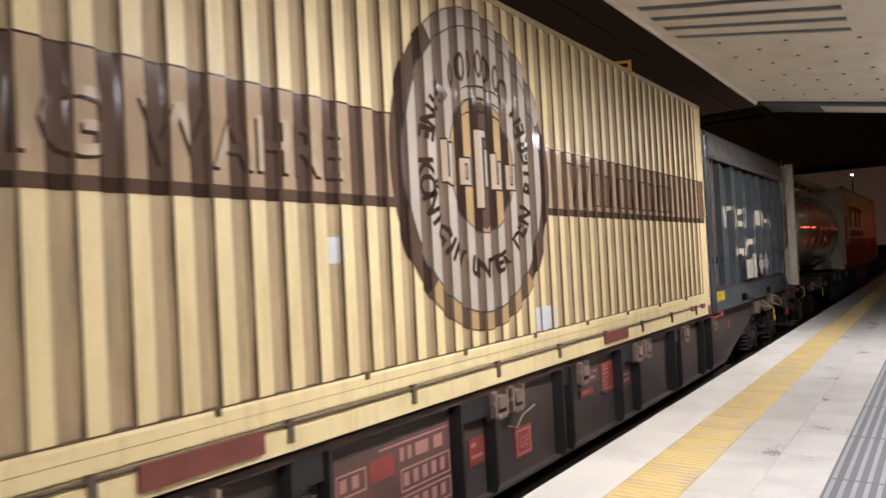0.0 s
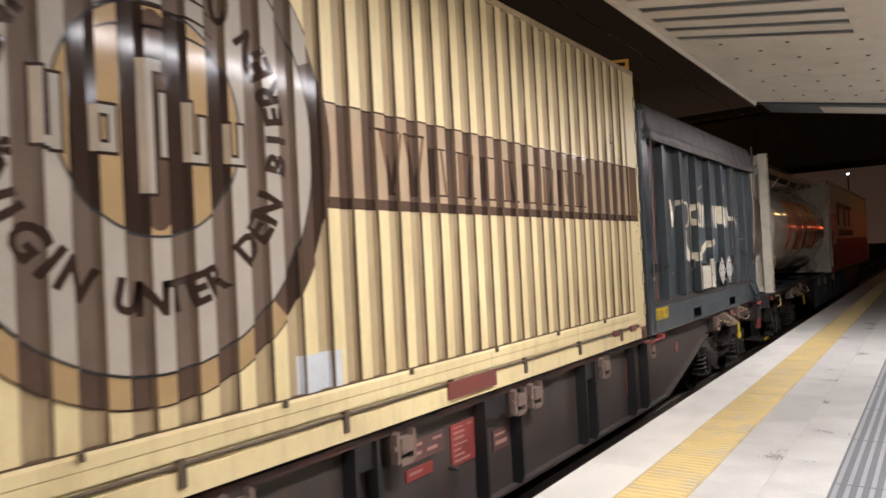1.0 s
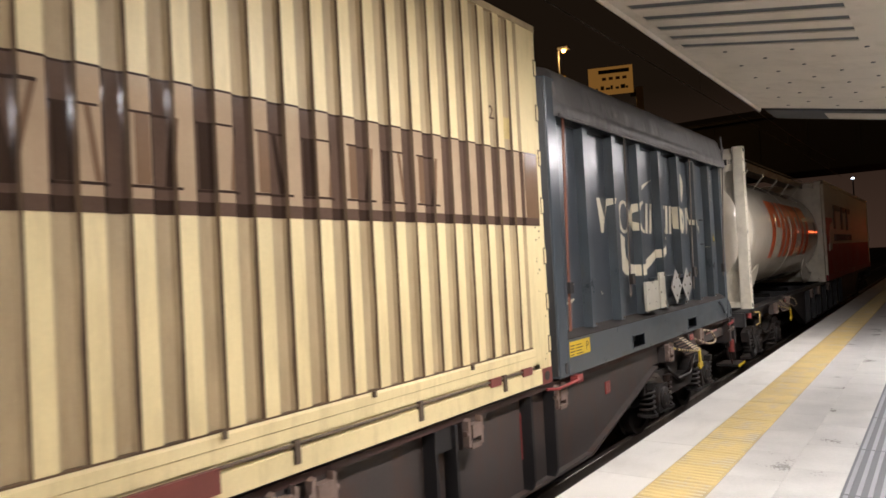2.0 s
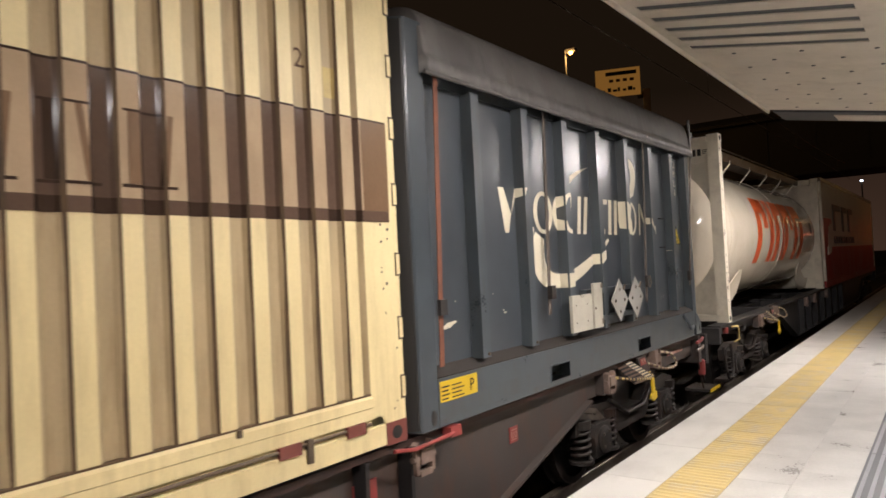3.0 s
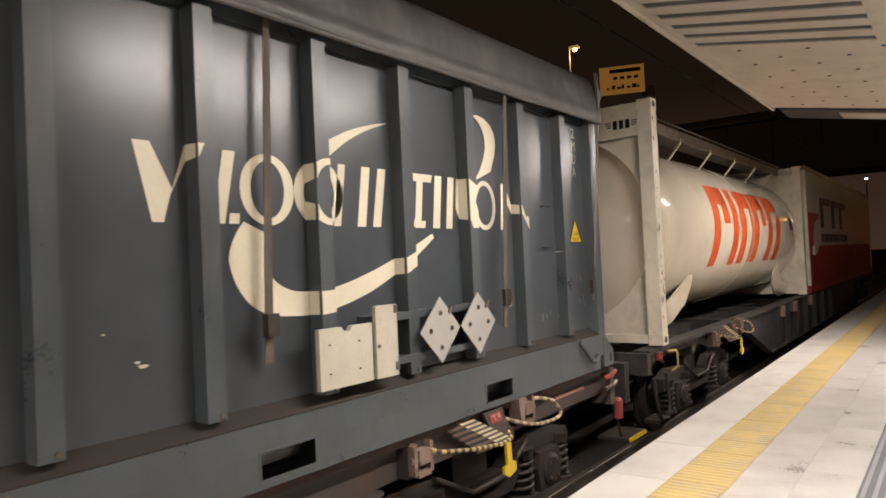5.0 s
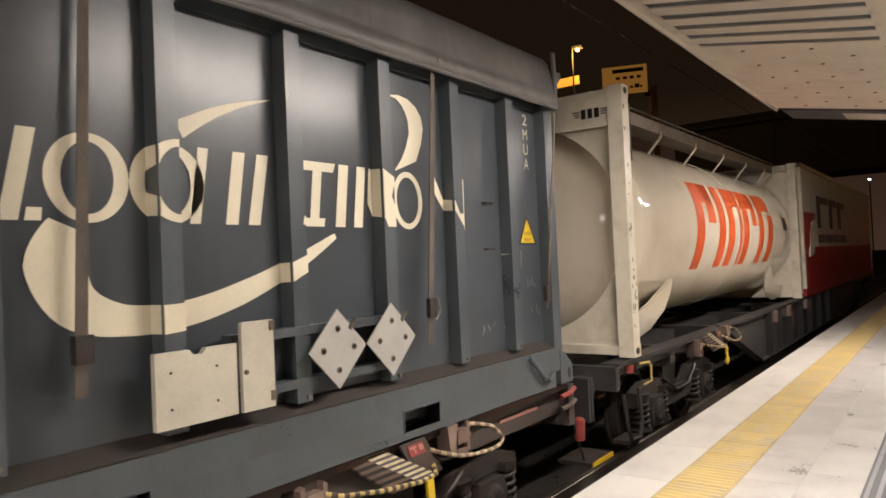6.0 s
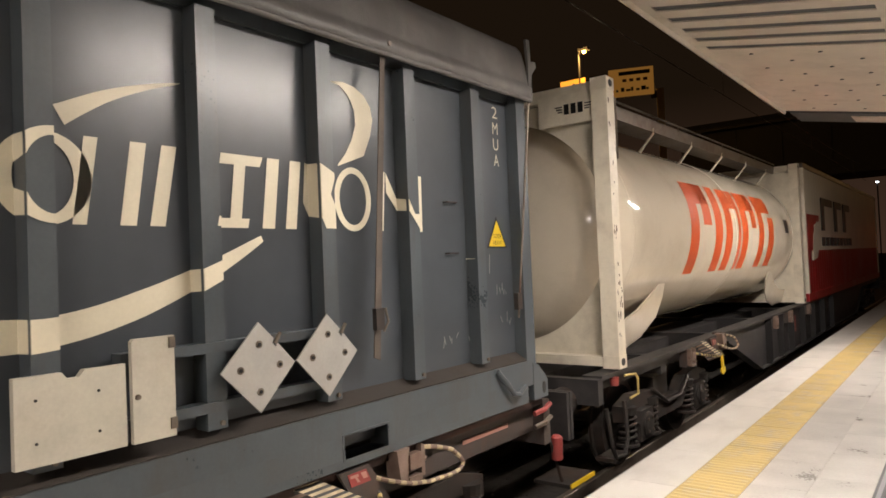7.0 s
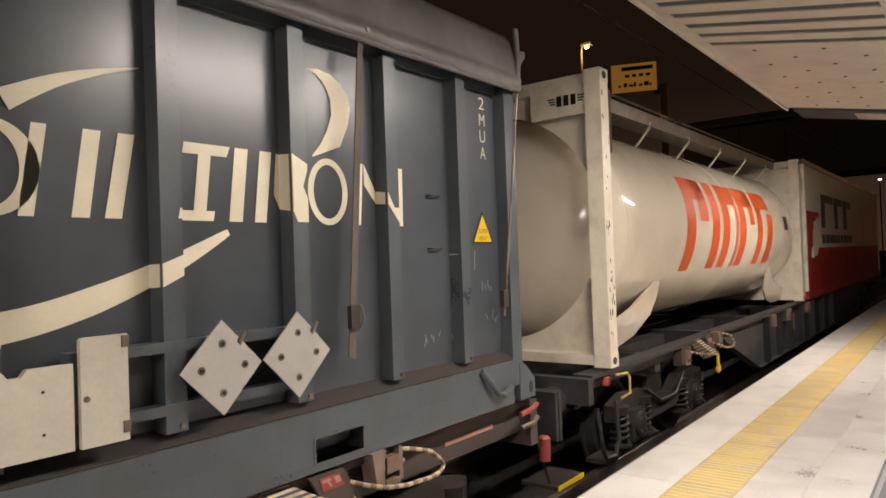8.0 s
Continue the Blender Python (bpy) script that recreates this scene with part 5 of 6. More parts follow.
    part("digit_mark", wrap(letters_on_side("1", 0, 0, 0.12), (), lambda y: 0, 0), M_BLACK, c).location = (2 * 0 + 0.2, y0 + 0.205 - 22.3, 3.0 - zb)


def curtain_container():
    zb, y0, y1 = 0.62, 27.3, 40.8
    c = rolling("freight_container", 34.0, zb, "ivory and red swap body with dark lettering blocks", "container", "containers on the train")
    bm = bmesh.new()
    n = 90
    cols = []
    for i in range(n + 1):
        y = y0 + 0.12 + (y1 - y0 - 0.24) * i / n
        cols.append([bm.verts.new((SIDE - 0.02 + (0.012 if i % 2 else 0), y, z)) for z in (0.78, 1.66, 3.36)])
    for i, (a, b) in enumerate(zip(cols, cols[1:])):
        for k in range(2):
            f = bm.faces.new((a[k], b[k], b[k + 1], a[k + 1]))
            f.material_index = 1 - k
    part("curtain", bm, (M_CURTAIN, M_CURTAIN_RED), c, "ivory curtain with a red lower half")
    part("body", box(2 * TRACK - SIDE, SIDE - 0.05, y0, y1, zb + 0.05, 3.40), M_CURTAIN, c)
    part("bottom_rail", box(SIDE - 0.1, SIDE + 0.01, y0, y1, zb, 0.78), M_CURTAIN_RED, c, bevel=0.01)
    part("top_rail", box(SIDE - 0.1, SIDE + 0.01, y0, y1, 3.36, 3.46), M_STEEL, c, bevel=0.01)
    for y in (y0, y1 - 0.12):
        part("corner_post", box(SIDE - 0.1, SIDE + 0.01, y, y + 0.12, 0.78, 3.36), M_TANK_FRAME, c, bevel=0.01)
    g = SIDE + 0.008
    part("red_block", extrude_x([(27.45, 1.66), (28.0, 1.66), (28.3, 1.95), (28.2, 2.2), (28.9, 2.3), (28.9, 2.42), (27.45, 2.42)], SIDE - 0.02, g), M_CURTAIN_RED, c, "plain red shape")
    part("print_field", extrude_x([(28.0, 1.45), (28.5, 1.5), (28.9, 1.9), (28.6, 2.3), (28.1, 2.0)], SIDE - 0.02, g + 0.006), M_CURTAIN, c)
    for k, (a, b) in enumerate(((29.3, 30.9), (31.2, 32.4), (32.7, 33.9))):
        bars = [[(a, 2.1), (a + 0.4, 2.1), (a + 0.4, 2.85), (a, 2.85)], [(a + 0.4, 2.68), (b, 2.68), (b, 2.85), (a + 0.4, 2.85)]]
        for q in bars:
            part("print_block", extrude_x(q, SIDE - 0.02, g), M_BLACK, c, "plain black block")
    for k in range(9):
        part("print_bar", box(SIDE - 0.02, g, 29.3 + 0.55 * k, 29.65 + 0.55 * k, 1.75, 1.95), M_BLACK, c)


# ---- wagons
WHEEL_R = 0.46
AXLES = []


def striped_bar(points, radius, pieces, name, parent, label, pale=None, dark=None):
    """A round bar in turns of yellow and black."""
    pts = [Vector(p) for p in points]
    length = [0.0]
    for a, b in zip(pts, pts[1:]):
        length.append(length[-1] + (b - a).length)

    def at(s):
        for i in range(len(pts) - 1):
            if s <= length[i + 1] or i == len(pts) - 2:
                return pts[i].lerp(pts[i + 1], (s - length[i]) / max(length[i + 1] - length[i], 1e-6))
    sides = 8
    bm = tube([at(length[-1] * k / pieces) for k in range(pieces + 1)], radius, sides)
    for i, f in enumerate(bm.faces):
        f.material_index = (i // sides) % 2
    return part(name, bm, (pale or M_YELLOW_PAINT, dark or M_BLACK), parent, label)


def bogie(w, yc):
    """A two-axle bogie with coil springs, under the wagon w."""
    for sx in (1, -1):
        x = TRACK + sx * 1.0
        prof = [(yc - 1.35, 0.0), (yc - 1.35, 0.16), (yc - 1.05, 0.24), (yc - 0.5, 0.20), (yc - 0.3, 0.05), (yc + 0.3, 0.05), (yc + 0.5, 0.20), (yc + 1.05, 0.24), (yc + 1.35, 0.16), (yc + 1.35, 0.0), (yc + 1.15, 0.08), (yc + 0.65, 0.08), (yc + 0.4, -0.14), (yc - 0.4, -0.14), (yc - 0.65, 0.08), (yc - 1.15, 0.08)]
        fr = part("bogie_frame", extrude_x(prof, x - 0.06, x + 0.06), M_IRON, w, "sooty cast bogie side frame", bevel=0.012)
        part("brake_beam", tube([(x + sx * 0.08, yc - 0.6, 0.22), (x + sx * 0.1, yc - 0.2, 0.02), (x + sx * 0.1, yc + 0.25, 0.02), (x + sx * 0.08, yc + 0.6, 0.2)], 0.022), M_IRON, fr)
        for ya in (yc - 0.9, yc + 0.9):
            ab = part("axle_box", extrude_x([(ya - 0.17, -0.24), (ya + 0.17, -0.24), (ya + 0.2, -0.05), (ya + 0.15, 0.07), (ya - 0.15, 0.07), (ya - 0.2, -0.05)], x - 0.1, x + 0.13 if sx > 0 else x + 0.1), M_IRON, w, "sooty axle box", bevel=0.015)
            part("axle_cover", lathe([(x + sx * 0.10, 0.135), (x + sx * 0.15, 0.13), (x + sx * 0.165, 0.1), (x + sx * 0.17, 0.02)], (0, ya, RAIL + WHEEL_R), "x", 20), M_IRON, ab, smooth=False)
            for k in range(4):
                an = math.pi / 4 + k * math.pi / 2
                part("cover_bolt", lathe([(x + sx * 0.15, 0.016), (x + sx * 0.175, 0.016)], (0, ya + 0.085 * math.cos(an), RAIL + WHEEL_R + 0.085 * math.sin(an)), "x", 6), M_STEEL, ab)
            for ys in (ya - 0.30, ya + 0.30):
                bm = bmesh.new()
                turns, seg = 4.5, 60
                pts = [(x + sx * 0.03 + 0.085 * math.cos(2 * math.pi * turns * i / seg), ys + 0.085 * math.sin(2 * math.pi * turns * i / seg), -0.22 + 0.28 * i / seg) for i in range(seg + 1)]
                sp = part("coil_spring", tube(pts, 0.018, 6), M_IRON, w, "dark coil spring", smooth=True)
                part("spring_seat", lathe([(-0.26, 0.12), (-0.23, 0.12)], (x + sx * 0.03, ys, 0), "z", 16), M_IRON, sp)
                part("spring_cap", lathe([(0.06, 0.10), (0.14, 0.11)], (x + sx * 0.03, ys, 0), "z", 16), M_IRON, sp)
    part("bolster", box(TRACK - 0.95, TRACK + 0.95, yc - 0.22, yc + 0.22, -0.05, 0.28), M_IRON, w, "sooty bogie bolster", bevel=0.02)
    for ya in (yc - 0.9, yc + 0.9):
        base = origin_of(w)
        ax = part("wheelset", lathe([(-0.95, 0.07), (-0.8, 0.08), (0.8, 0.08), (0.95, 0.07)], (0, 0, 0), "x", 16), M_IRON, None, "dark steel wheelset")
        ax.parent = w
        ax.matrix_basis = pose(0, ya - base.y, RAIL + WHEEL_R - base.z)
        AXLES.append((ax, ya - base.y, RAIL + WHEEL_R - base.z))
        for sx in (1, -1):
            wl = part("wheel", lathe([(sx * 0.685, 0.10), (sx * 0.685, WHEEL_R + 0.03), (sx * 0.71, WHEEL_R + 0.03), (sx * 0.72, WHEEL_R), (sx * 0.82, WHEEL_R - 0.004), (sx * 0.82, WHEEL_R - 0.07), (sx * 0.78, WHEEL_R - 0.08), (sx * 0.76, 0.16), (sx * 0.84, 0.11), (sx * 0.84, 0.09)], (0, 0, 0), "x", 40), M_IRON, None)
            wl.parent = ax


def clamp(w, y, z=0.53):
    """A container spigot: a hinged rusty block in a forked bracket on the sill."""
    x = SIDE - 0.13
    b = part("container_lock", extrude_x([(y - 0.10, z - 0.17), (y + 0.09, z - 0.17), (y + 0.10, z - 0.13), (y + 0.10, z + 0.03), (y + 0.05, z + 0.06), (y - 0.07, z + 0.06), (y - 0.10, z)], x, x + 0.09), M_WAGON, w, "sooty lock bracket", bevel=0.008)
    part("lock_block", box(x + 0.085, x + 0.15, y - 0.055, y + 0.055, z - 0.09, z + 0.0), M_LOCK, b, "rusty lock block", bevel=0.012)
    for s in (-1, 1):
        part("lock_fork", extrude_x([(y + s * 0.062, z - 0.15), (y + s * 0.092, z - 0.15), (y + s * 0.092, z + 0.03), (y + s * 0.062, z + 0.045)], x + 0.09, x + 0.14), M_LOCK, b, "rusty fork", bevel=0.005)
    part("lock_pin", lathe([(y - 0.11, 0.02), (y + 0.11, 0.02)], (x + 0.12, 0, z - 0.055), "y", 10), M_LOCK, b)
    part("lock_stop", box(x + 0.09, x + 0.145, y - 0.06, y + 0.06, z - 0.165, z - 0.13), M_LOCK, b, "rusty stop", bevel=0.006)
    return b


def wagon(name, y0, y1, belly0, belly1, bogies, label, skin=M_WAGON, flange=M_FLANGE, low=0.34):
    """A container flat wagon: fish-bellied side sills, flanges, stiffeners, bogies, buffers."""
    w = rolling(name, (y0 + y1) / 2, RAIL, label, "wagon", "wagons of the train")
    top = 0.60
    for sx in (1, -1):
        xs = TRACK + sx * (1.25 - 0.10)
        f = lambda a: TRACK + sx * a
        prof = [(y0, low), (belly0 - 1.9, low), (belly0, -0.19), (belly1, -0.19), (belly1 + 1.9, low), (y1, low), (y1, 0.56), (y0, 0.56)]
        s = part("side_sill", extrude_x(prof, min(f(1.10), f(1.125)), max(f(1.10), f(1.125))), skin, w, "sooty fish-bellied side sill")
        part("top_flange", box(min(f(1.02), f(1.215)), max(f(1.02), f(1.215)), y0, y1, 0.56, top), flange, s, "worn top flange", bevel=0.005)
        part("bottom_flange", box(min(f(1.05), f(1.19)), max(f(1.05), f(1.19)), belly0, belly1, -0.212, -0.19), skin, s)
        for a, b in ((belly0 - 1.9, belly0), (belly1, belly1 + 1.9)):
            za, zb = (low, -0.19) if a < belly0 else (-0.19, low)
            bm = bmesh.new()
            p = [(min(f(1.05), f(1.19)), max(f(1.05), f(1.19)))]
            v = [bm.verts.new((x, y, z + d)) for y, z in ((a, za), (b, zb)) for x in p[0] for d in (0, -0.022)]
            for q in ((0, 1, 3, 2), (4, 6, 7, 5), (0, 2, 6, 4), (1, 5, 7, 3), (0, 4, 5, 1), (2, 3, 7, 6)):
                bm.faces.new([v[i] for i in q])
            part("bottom_flange", bm, skin, s)
    part("centre_sill", box(TRACK - 0.35, TRACK + 0.35, y0 + 0.1, y1 - 0.1, 0.05, 0.5), skin, w)
    k = math.ceil(y0 / 2.4) * 2.4
    while k < y1:
        part("cross_beam", box(TRACK - 1.1, TRACK + 1.1, k, k + 0.16, 0.35, 0.55), skin, w)
        k += 2.4
    for b in bogies:
        bogie(w, b)
    for ye, s in ((y0, -1), (y1, 1)):
        part("head_stock", box(TRACK - 1.22, TRACK + 1.22, min(ye, ye + s * 0.1), max(ye, ye + s * 0.1), low - 0.10, 0.58), skin, w, bevel=0.01)
        for sx in (1, -1):
            bx = TRACK + sx * 0.875
            bf = part("buffer", lathe([(ye + s * 0.1, 0.13), (ye + s * 0.34, 0.12), (ye + s * 0.35, 0.09), (ye + s * 0.5, 0.085)], (bx, 0, 0.37), "y", 20), M_IRON, w, "dark greasy buffer")
            part("buffer_head", box(bx - 0.29, bx + 0.29, min(ye + s * 0.5, ye + s * 0.54), max(ye + s * 0.5, ye + s * 0.54), 0.15, 0.55), M_WAGON_BLACK, bf, bevel=0.015)
    return w


def stiffener(w, y, wide=0.03, z1=0.557, skin=M_FIN, deep=0.105):
    """An upright fin on the sill, cut back at its foot."""
    x = TRACK + 1.125
    part("stiffener", extrude_y([(x - 0.003, -0.19), (x + deep * 0.75, -0.19), (x + deep, -0.12), (x + deep, z1), (x - 0.003, z1)], y, y + wide), skin, w, "near-black fin")


def grab_bar(w, y, s=1):
    """A black and yellow shunter's bar with its striped plate and hook, at the bogie."""
    x = SIDE - 0.02
    striped_bar([(x - 0.02, y - 0.02, 0.51), (x + 0.08, y + 0.08, 0.475), (x + 0.12, y + 0.35, 0.43), (x + 0.12, y + 0.70, 0.385), (x + 0.10, y + 0.86, 0.385), (x + 0.04, y + 0.92, 0.41), (x - 0.04, y + 0.92, 0.48)], 0.014, 34, "grab_bar", w, "black and yellow striped grab bar", M_YELLOW_PAINT, M_WAGON)
    # wedge-shaped arm: striped top, and a flank with stripes darkened as its shade
    top = [Vector(q) for q in ((x - 0.02, y + 0.34, 0.60), (x - 0.02, y + 0.51, 0.60), (x + 0.10, y + 0.89, 0.375), (x + 0.10, y + 0.71, 0.375))]
    low = [Vector(q) for q in ((x - 0.06, y + 0.25, 0.58), (x + 0.02, y + 0.56, 0.345))]
    for a, b, d, e, n, name, label in ((top[0], top[1], top[2], top[3], 17, "striped_plate", "black and yellow striped plate"), (low[0], top[0], top[3], low[1], 13, "striped_flank", "striped flank darkened for its shade")):
        bm = bmesh.new()
        rows = []
        drop = Vector((-0.012, 0, -0.010))
        for k in range(n + 1):
            u = k / n
            p, q = a.lerp(e, u), b.lerp(d, min(1.0, u))
            rows.append([bm.verts.new(r) for r in (p, q, q + drop, p + drop)])
        for k, (m0, m1) in enumerate(zip(rows, rows[1:])):
            for m in range(4):
                f = bm.faces.new((m0[m], m1[m], m1[(m + 1) % 4], m0[(m + 1) % 4]))
                f.material_index = k % 2
        part(name, bm, (M_STRIPE_PALE if n > 15 else M_LOCK, M_WAGON_BLACK), w, label)
    part("yellow_hook", extrude_x([(y + 0.74, 0.38), (y + 0.80, 0.38), (y + 0.81, 0.24), (y + 0.86, 0.23), (y + 0.86, 0.17), (y + 0.76, 0.14), (y + 0.70, 0.18), (y + 0.70, 0.22), (y + 0.75, 0.23)], x + 0.11, x + 0.13), M_SIGN_YELLOW, w, "yellow hook", bevel=0.004)
    # sloping plate with a red mark, lock and rope-like handle
    p = part("sloping_plate", extrude_x([(y + 0.62, 0.60), (y + 0.85, 0.60), (y + 1.02, 0.36), (y + 0.76, 0.39)], x + 0.01, x + 0.03), M_WAGON, w, "sooty sloping plate", bevel=0.003)
    part("red_mark", extrude_x([(y + 0.685, 0.58), (y + 0.825, 0.58), (y + 0.86, 0.51), (y + 0.71, 0.51)], x + 0.03, x + 0.034), M_SIGN_RED, p, "faded red mark with unreadable pink sign")
    for q in (((0.70, 0.57), (0.76, 0.57), (0.765, 0.555), (0.705, 0.555)), ((0.735, 0.555), (0.75, 0.555), (0.775, 0.525), (0.755, 0.525)), ((0.78, 0.57), (0.82, 0.57), (0.835, 0.535), (0.80, 0.535))):
        part("text_bar", extrude_x([(y + a, b) for a, b in q], x + 0.034, x + 0.036), M_PINK, p)
    clamp(w, y - 0.05, 0.52)
    part("lock_cheek", extrude_x([(y + 1.05, 0.62), (y + 1.16, 0.62), (y + 1.12, 0.44), (y + 1.08, 0.43)], SIDE - 0.06, SIDE + 0.04), M_LOCK, w, "rusty lock cheek", bevel=0.006)
    clamp(w, y + 1.24, 0.565)
    striped_bar([(x - 0.04, y + 0.84, 0.54), (x + 0.07, y + 0.97, 0.48), (x + 0.10, y + 1.12, 0.43), (x + 0.10, y + 1.28, 0.40), (x + 0.10, y + 1.50, 0.385), (x + 0.10, y + 1.60, 0.395), (x + 0.10, y + 1.635, 0.42), (x + 0.09, y + 1.60, 0.47), (x + 0.08, y + 1.53, 0.53), (x + 0.04, y + 1.40, 0.57), (x - 0.02, y + 1.32, 0.575)], 0.014, 30, "lock_handle", w, "dull pale and brown striped handle", M_STRIPE_PALE, M_LOCK)


def sign_plate(w, y0, y1, z0, z1, rows, label, word="", ground=M_SIGN_RED):
    x = TRACK + 1.127
    p = part("sign_plate", box(x, x + 0.008, y0, y1, z0, z1), ground, w, label)
    g = x + 0.0085
    if word:
        b = bmesh.new()
        t = 0.05 * (y1 - y0)
        for s in ((y0 + 0.02, y1 - 0.02, z0 + 0.02, z0 + 0.02 + t), (y0 + 0.02, y1 - 0.02, z1 - 0.02 - t, z1 - 0.02), (y0 + 0.02, y0 + 0.02 + t, z0 + 0.034, z1 - 0.034), (y1 - 0.02 - t, y1 - 0.02, z0 + 0.034, z1 - 0.034)):
            box(g, g + 0.002, *s, b)
        part("sign_border", b, M_PINK, p)
        part("sign_letters", wrap(letters_on_side(word, y0 + 0.22 * (y1 - y0), z0 + 0.3 * (z1 - z0), 0.55 * (z1 - z0), 0.56 * (y1 - y0)), (), lambda y: g, 0.002), M_PINK, p)
    rnd = random.Random(int(y0 * 10))
    for k in range(rows):
        z = z1 - (z1 - z0) * (k + 0.75) / (rows + 0.4)
        h = (z1 - z0) / (rows + 0.4) * rnd.uniform(0.22, 0.45)
        y = y0 + 0.03
        while y < y1 - 0.08:
            l = min(rnd.uniform(0.06, 0.2), y1 - 0.03 - y)
            part("text_bar", box(g, g + 0.002, y, y + l, z, z + h), M_PINK, p)
            y += l + rnd.uniform(0.02, 0.14)
    return p


def wagons():
    w = wagon("flat_wagon", -4.6, 16.30, 0.4, 11.2, (-2.2, 14.32), "sooty brown container flat wagon with red data plates")
    for y in (0.95, 1.25, 2.44, 2.71, 3.99, 4.43, 5.57, 5.76, 6.95, 7.47, 8.71, 8.94, 9.99, 10.39):
        stiffener(w, y)
    for ya, yb in ((4.025, 4.425), (5.605, 5.755), (6.985, 7.30), (8.745, 8.935), (2.475, 2.70)):
        part("lock_bracket", box(TRACK + 1.12, TRACK + 1.20, ya, yb, 0.40, 0.555), M_FIN, w, "near-black bracket under the locks")
    for y in (4.50, 4.75, 6.0, 7.43, 7.70, 9.15, 10.5, 1.9):
        clamp(w, y)
    p = sign_plate(w, 2.80, 3.97, -0.10, 0.44, 0, "faded red panel with unreadable pink lettering", "", M_SIGN_DULL)
    g = TRACK + 1.1355
    part("red_square", box(g, g + 0.003, 3.13, 3.36, 0.24, 0.37), M_SIGN_RED, p, "red square patch")
    part("sign_line", box(g, g + 0.002, 3.22, 3.95, 0.412, 0.424), M_PINK, p)
    for ya, yb, z0, z1 in ((2.84, 3.10, 0.22, 0.36), (3.42, 3.96, 0.10, 0.25), (3.30, 3.96, -0.07, 0.075)):
        bm = bmesh.new()
        for q in ((ya, yb, z0, z0 + 0.012), (ya, yb, z1 - 0.012, z1), (ya, ya + 0.012, z0 + 0.012, z1 - 0.012), (yb - 0.012, yb, z0 + 0.012, z1 - 0.012)):
            box(g, g + 0.002, *q, bm)
        part("sign_border", bm, M_PINK, p)
        n = max(int((yb - ya) / 0.10), 2)
        for k in range(n):
            part("text_bar", box(g, g + 0.002, ya + 0.03 + (yb - ya - 0.05) * k / n, ya + 0.03 + (yb - ya - 0.05) * (k + 0.55) / n, z0 + 0.035, z1 - 0.03), M_PINK, p)
    for ya, yb in ((3.42, 3.46), (3.50, 3.54), (3.58, 3.72), (3.78, 3.88)):
        part("text_bar", box(g, g + 0.002, ya, yb, 0.30, 0.385), M_PINK, p)
    mesh = part("mesh_panel", box(TRACK + 1.127, TRACK + 1.131, 2.50, 2.70, 0.02, 0.39), M_WAGON_BLACK, w, "pale wire mesh over a dark recess")
    for k in range(9):
        for d in (1, -1):
            z = 0.02 + 0.041 * k
            q = [(2.50, z), (2.512, z), (2.70, z + 0.042), (2.688, z + 0.042)] if d > 0 else [(2.70, z), (2.688, z), (2.50, z + 0.042), (2.512, z + 0.042)]
            part("mesh_wire", extrude_x(q, TRACK + 1.131, TRACK + 1.134 + 0.002 * d), M_PLACARD, mesh)
    sign_plate(w, 4.20, 4.41, 0.05, 0.25, 2, "faded red plate with unreadable pink lettering")
    sign_plate(w, 4.87, 5.14, -0.06, 0.18, 0, "red plate with the letters GE", "GE")
    sign_plate(w, 6.64, 6.94, 0.15, 0.44, 7, "red plate with a grid of unreadable figures")
    sign_plate(w, 6.14, 6.56, 0.30, 0.44, 2, "faded red plate with unreadable pink lettering", "", M_SIGN_DULL)
    sign_plate(w, 6.13, 6.42, 0.19, 0.265, 1, "faded red plate with unreadable pink lettering")
    sign_plate(w, 7.19, 7.42, 0.12, 0.28, 2, "faded red plate with unreadable pink lettering", "", M_SIGN_DULL)
    part("brake_lever", tube([(TRACK + 1.13, 6.62, 0.16), (TRACK + 1.20, 6.62, 0.15), (TRACK + 1.21, 6.60, 0.05)], 0.02), M_IRON, w, "dark lever")
    sign_plate(w, 9.98, 10.18, 0.05, 0.42, 3, "rusty red plate with unreadable lettering")
    sign_plate(w, 11.70, 11.82, 0.26, 0.38, 0, "small red square plate with the letters UIC", "UIC")
    part("brake_lever", tube([(TRACK + 1.2, 4.66, 0.26), (TRACK + 1.2, 4.8, 0.22), (TRACK + 1.2, 4.9, 0.30), (TRACK + 1.2, 5.1, 0.34)], 0.009), M_LOCK, w, "small steel lever")
    part("red_catch", tube([(SIDE + 0.02, 10.2, 0.58), (SIDE + 0.05, 10.35, 0.56), (SIDE + 0.05, 10.75, 0.57)], 0.013), M_RED_PAINT, w, "chipped red catch")
    part("red_catch", box(SIDE - 0.02, SIDE + 0.05, 10.72, 10.84, 0.545, 0.61), M_RED_PAINT, w, "chipped red catch", bevel=0.01)
    grab_bar(w, 13.45)
    for d, z in ((0.0, 0.0), (0.10, -0.085)):
        part("brake_lever", extrude_x([(12.70 + d, 0.31 + z), (12.74 + d, 0.35 + z), (13.40 + d, 0.20 + z), (13.62 + d, 0.05 + z), (13.58 + d, 0.02 + z), (13.36 + d, 0.155 + z)], TRACK + 1.06 + 0.04 * d, TRACK + 1.08 + 0.04 * d), M_STEEL, w, "sooty brake lever", bevel=0.004)
    part("reflector_strip", box(TRACK + 1.127, TRACK + 1.133, 15.35, 15.92, 0.445, 0.475), M_PINK, w, "faded pink reflector strip")
    for k in range(2):
        part("red_catch", tube([(SIDE + 0.01, 16.10, 0.52 - 0.1 * k), (SIDE + 0.04, 16.2, 0.54 - 0.1 * k), (SIDE + 0.02, 16.32, 0.56 - 0.1 * k)], 0.02), M_RED_PAINT if k == 0 else M_STEEL, w)
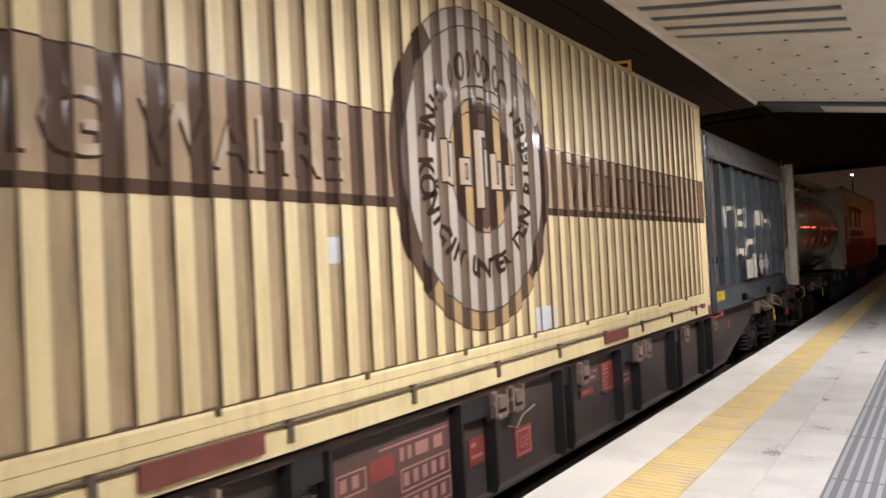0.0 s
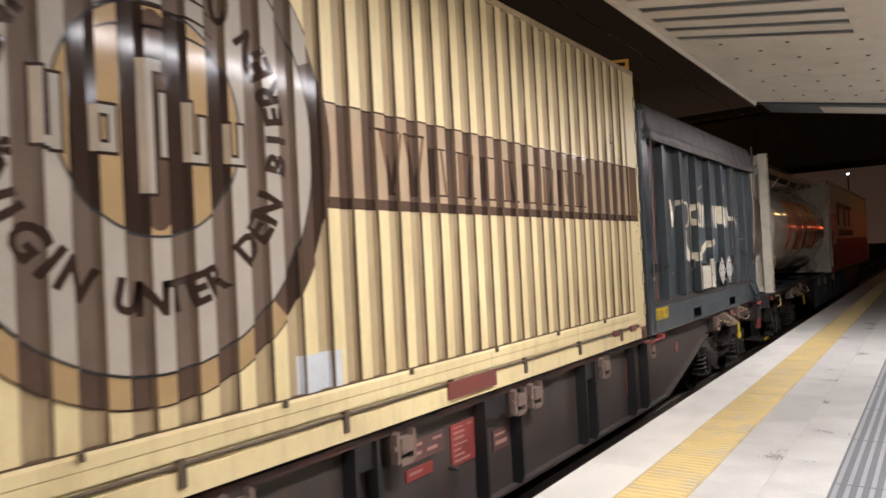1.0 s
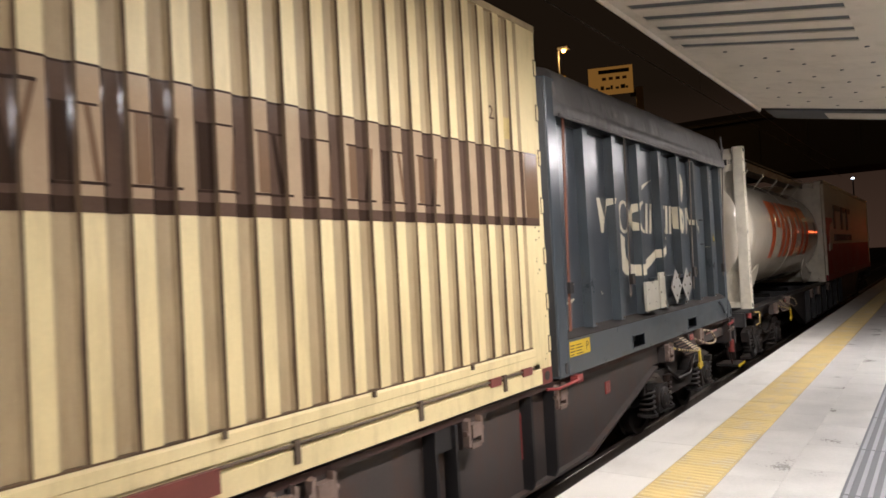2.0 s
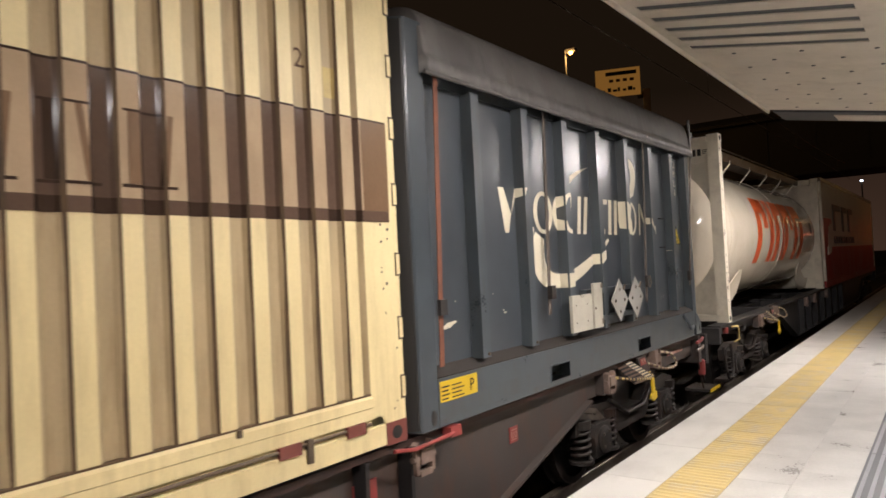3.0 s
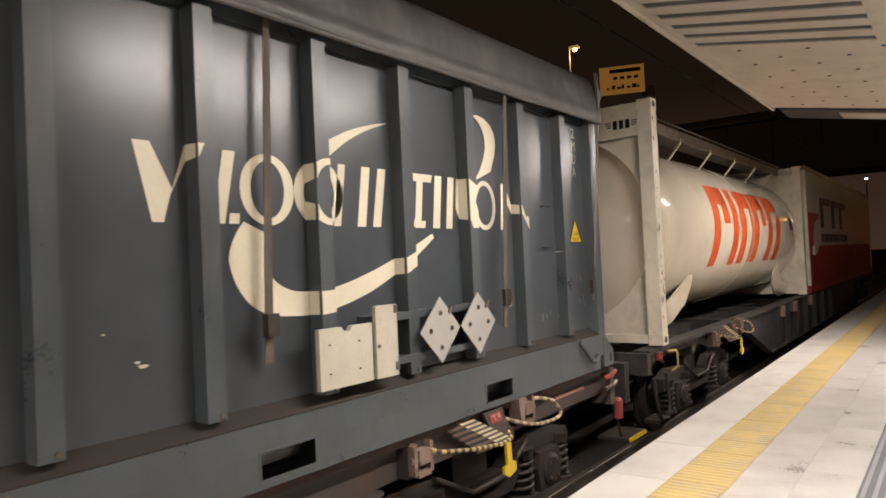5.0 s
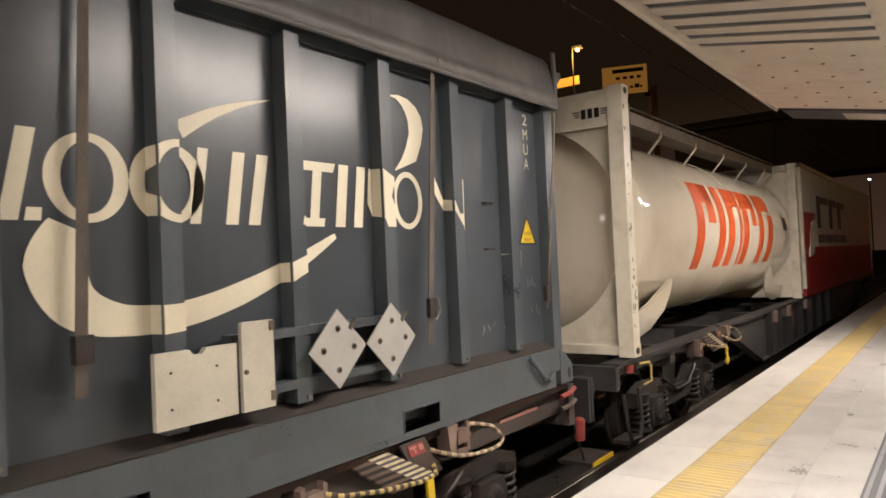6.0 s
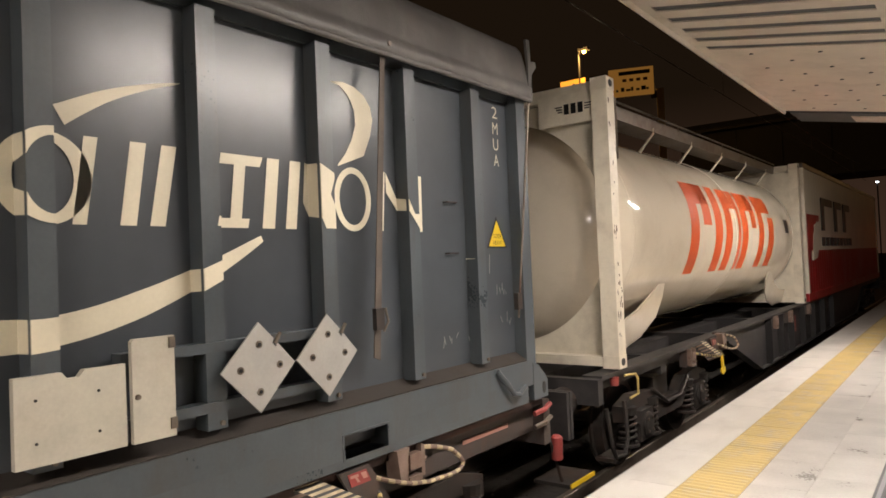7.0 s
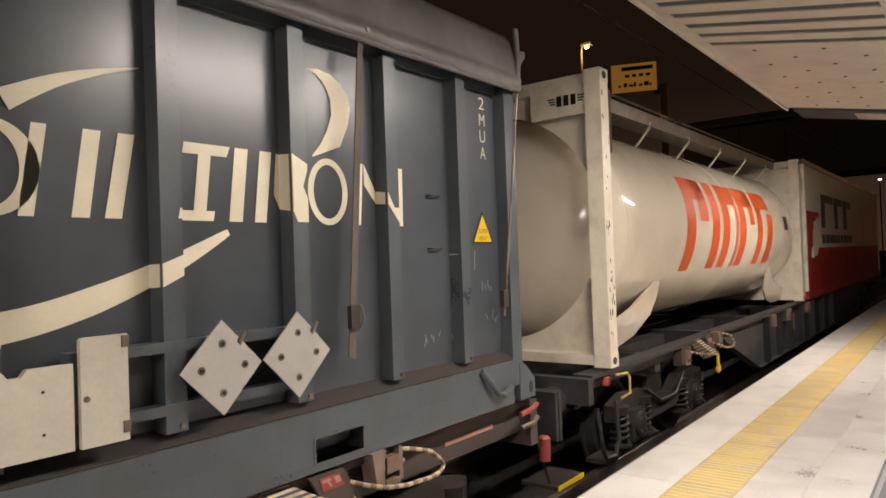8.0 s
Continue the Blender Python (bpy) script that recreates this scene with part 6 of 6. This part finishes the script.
    part("end_cock", lathe([(0.04, 0.045), (0.22, 0.05), (0.24, 0.03)], (SIDE - 0.10, 16.62, 0.0), "z", 14), M_RED_PAINT, w, "red brake hose coupling")
    part("step_rod", tube([(SIDE - 0.12, 16.5, 0.3), (SIDE - 0.12, 16.72, -0.17)], 0.014), M_IRON, w)
    st = part("footboard", box(SIDE - 0.35, SIDE - 0.02, 16.66, 17.12, -0.20, -0.17), M_IRON, w, "dark footboard with a yellow edge", bevel=0.004)
    part("yellow_edge", box(SIDE - 0.018, SIDE - 0.008, 16.67, 17.11, -0.205, -0.165), M_SIGN_YELLOW, st)

    w = wagon("flat_wagon", 17.40, 41.2, 23.5, 35.0, (19.55, 39.0), "sooty black container flat wagon with striped grab bars", M_WAGON_BLACK, M_WAGON_BLACK, 0.45)
    grab_bar(w, 19.9)
    for y in (24.0, 24.9, 25.8, 26.9, 28.0, 29.2, 30.5):
        stiffener(w, y)
    for y in (24.3, 25.5, 27.3):
        clamp(w, y)
    sign_plate(w, 26.2, 26.5, 0.1, 0.42, 4, "faded red plate with unreadable lettering")
    part("stirrup_step", tube([(SIDE - 0.03, 17.45, 0.30), (SIDE + 0.0, 17.48, -0.05), (SIDE + 0.0, 17.55, -0.16), (SIDE + 0.0, 17.75, -0.18), (SIDE + 0.0, 17.84, -0.05), (SIDE - 0.03, 17.86, 0.30)], 0.02), M_IRON, w, "dark bent stirrup step")
    part("step_tread", box(SIDE - 0.18, SIDE + 0.0, 17.5, 17.82, -0.20, -0.165), M_IRON, w, bevel=0.006)
    part("yellow_handle", tube([(SIDE + 0.03, 17.76, 0.56), (SIDE + 0.07, 17.92, 0.555), (SIDE + 0.07, 17.97, 0.51), (SIDE + 0.07, 17.97, 0.36), (SIDE + 0.03, 17.86, 0.33)], 0.013), M_YELLOW_PAINT, w, "yellow grab handle")
    part("red_valve", lathe([(-0.06, 0.04), (0.02, 0.045)], (SIDE - 0.05, 17.70, 0.53), "z", 12), M_RED_PAINT, w, "small red valve")


# ------------------------------------------------------------------ build
platform()
track()
canopy()
luminaire()
distance()
overhead()
cream_container()
blue_container()
tank_container()
curtain_container()
wagons()
paving()


def motions():
    times = sorted({round(0.25 * k, 3) for k in range(33)} | {t for t, _ in ROLLED})
    for ob in TRAIN:
        base = ORIGIN[ob.name]
        walk(ob, [(t, pose(base.x, base.y - rolled(t), base.z)) for t in times])
    steps = [round(0.1 * k, 3) for k in range(81)]
    for ax, y, z in AXLES:
        walk(ax, [(t, pose(0, y, z, math.degrees(rolled(t) / WHEEL_R))) for t in steps])


motions()
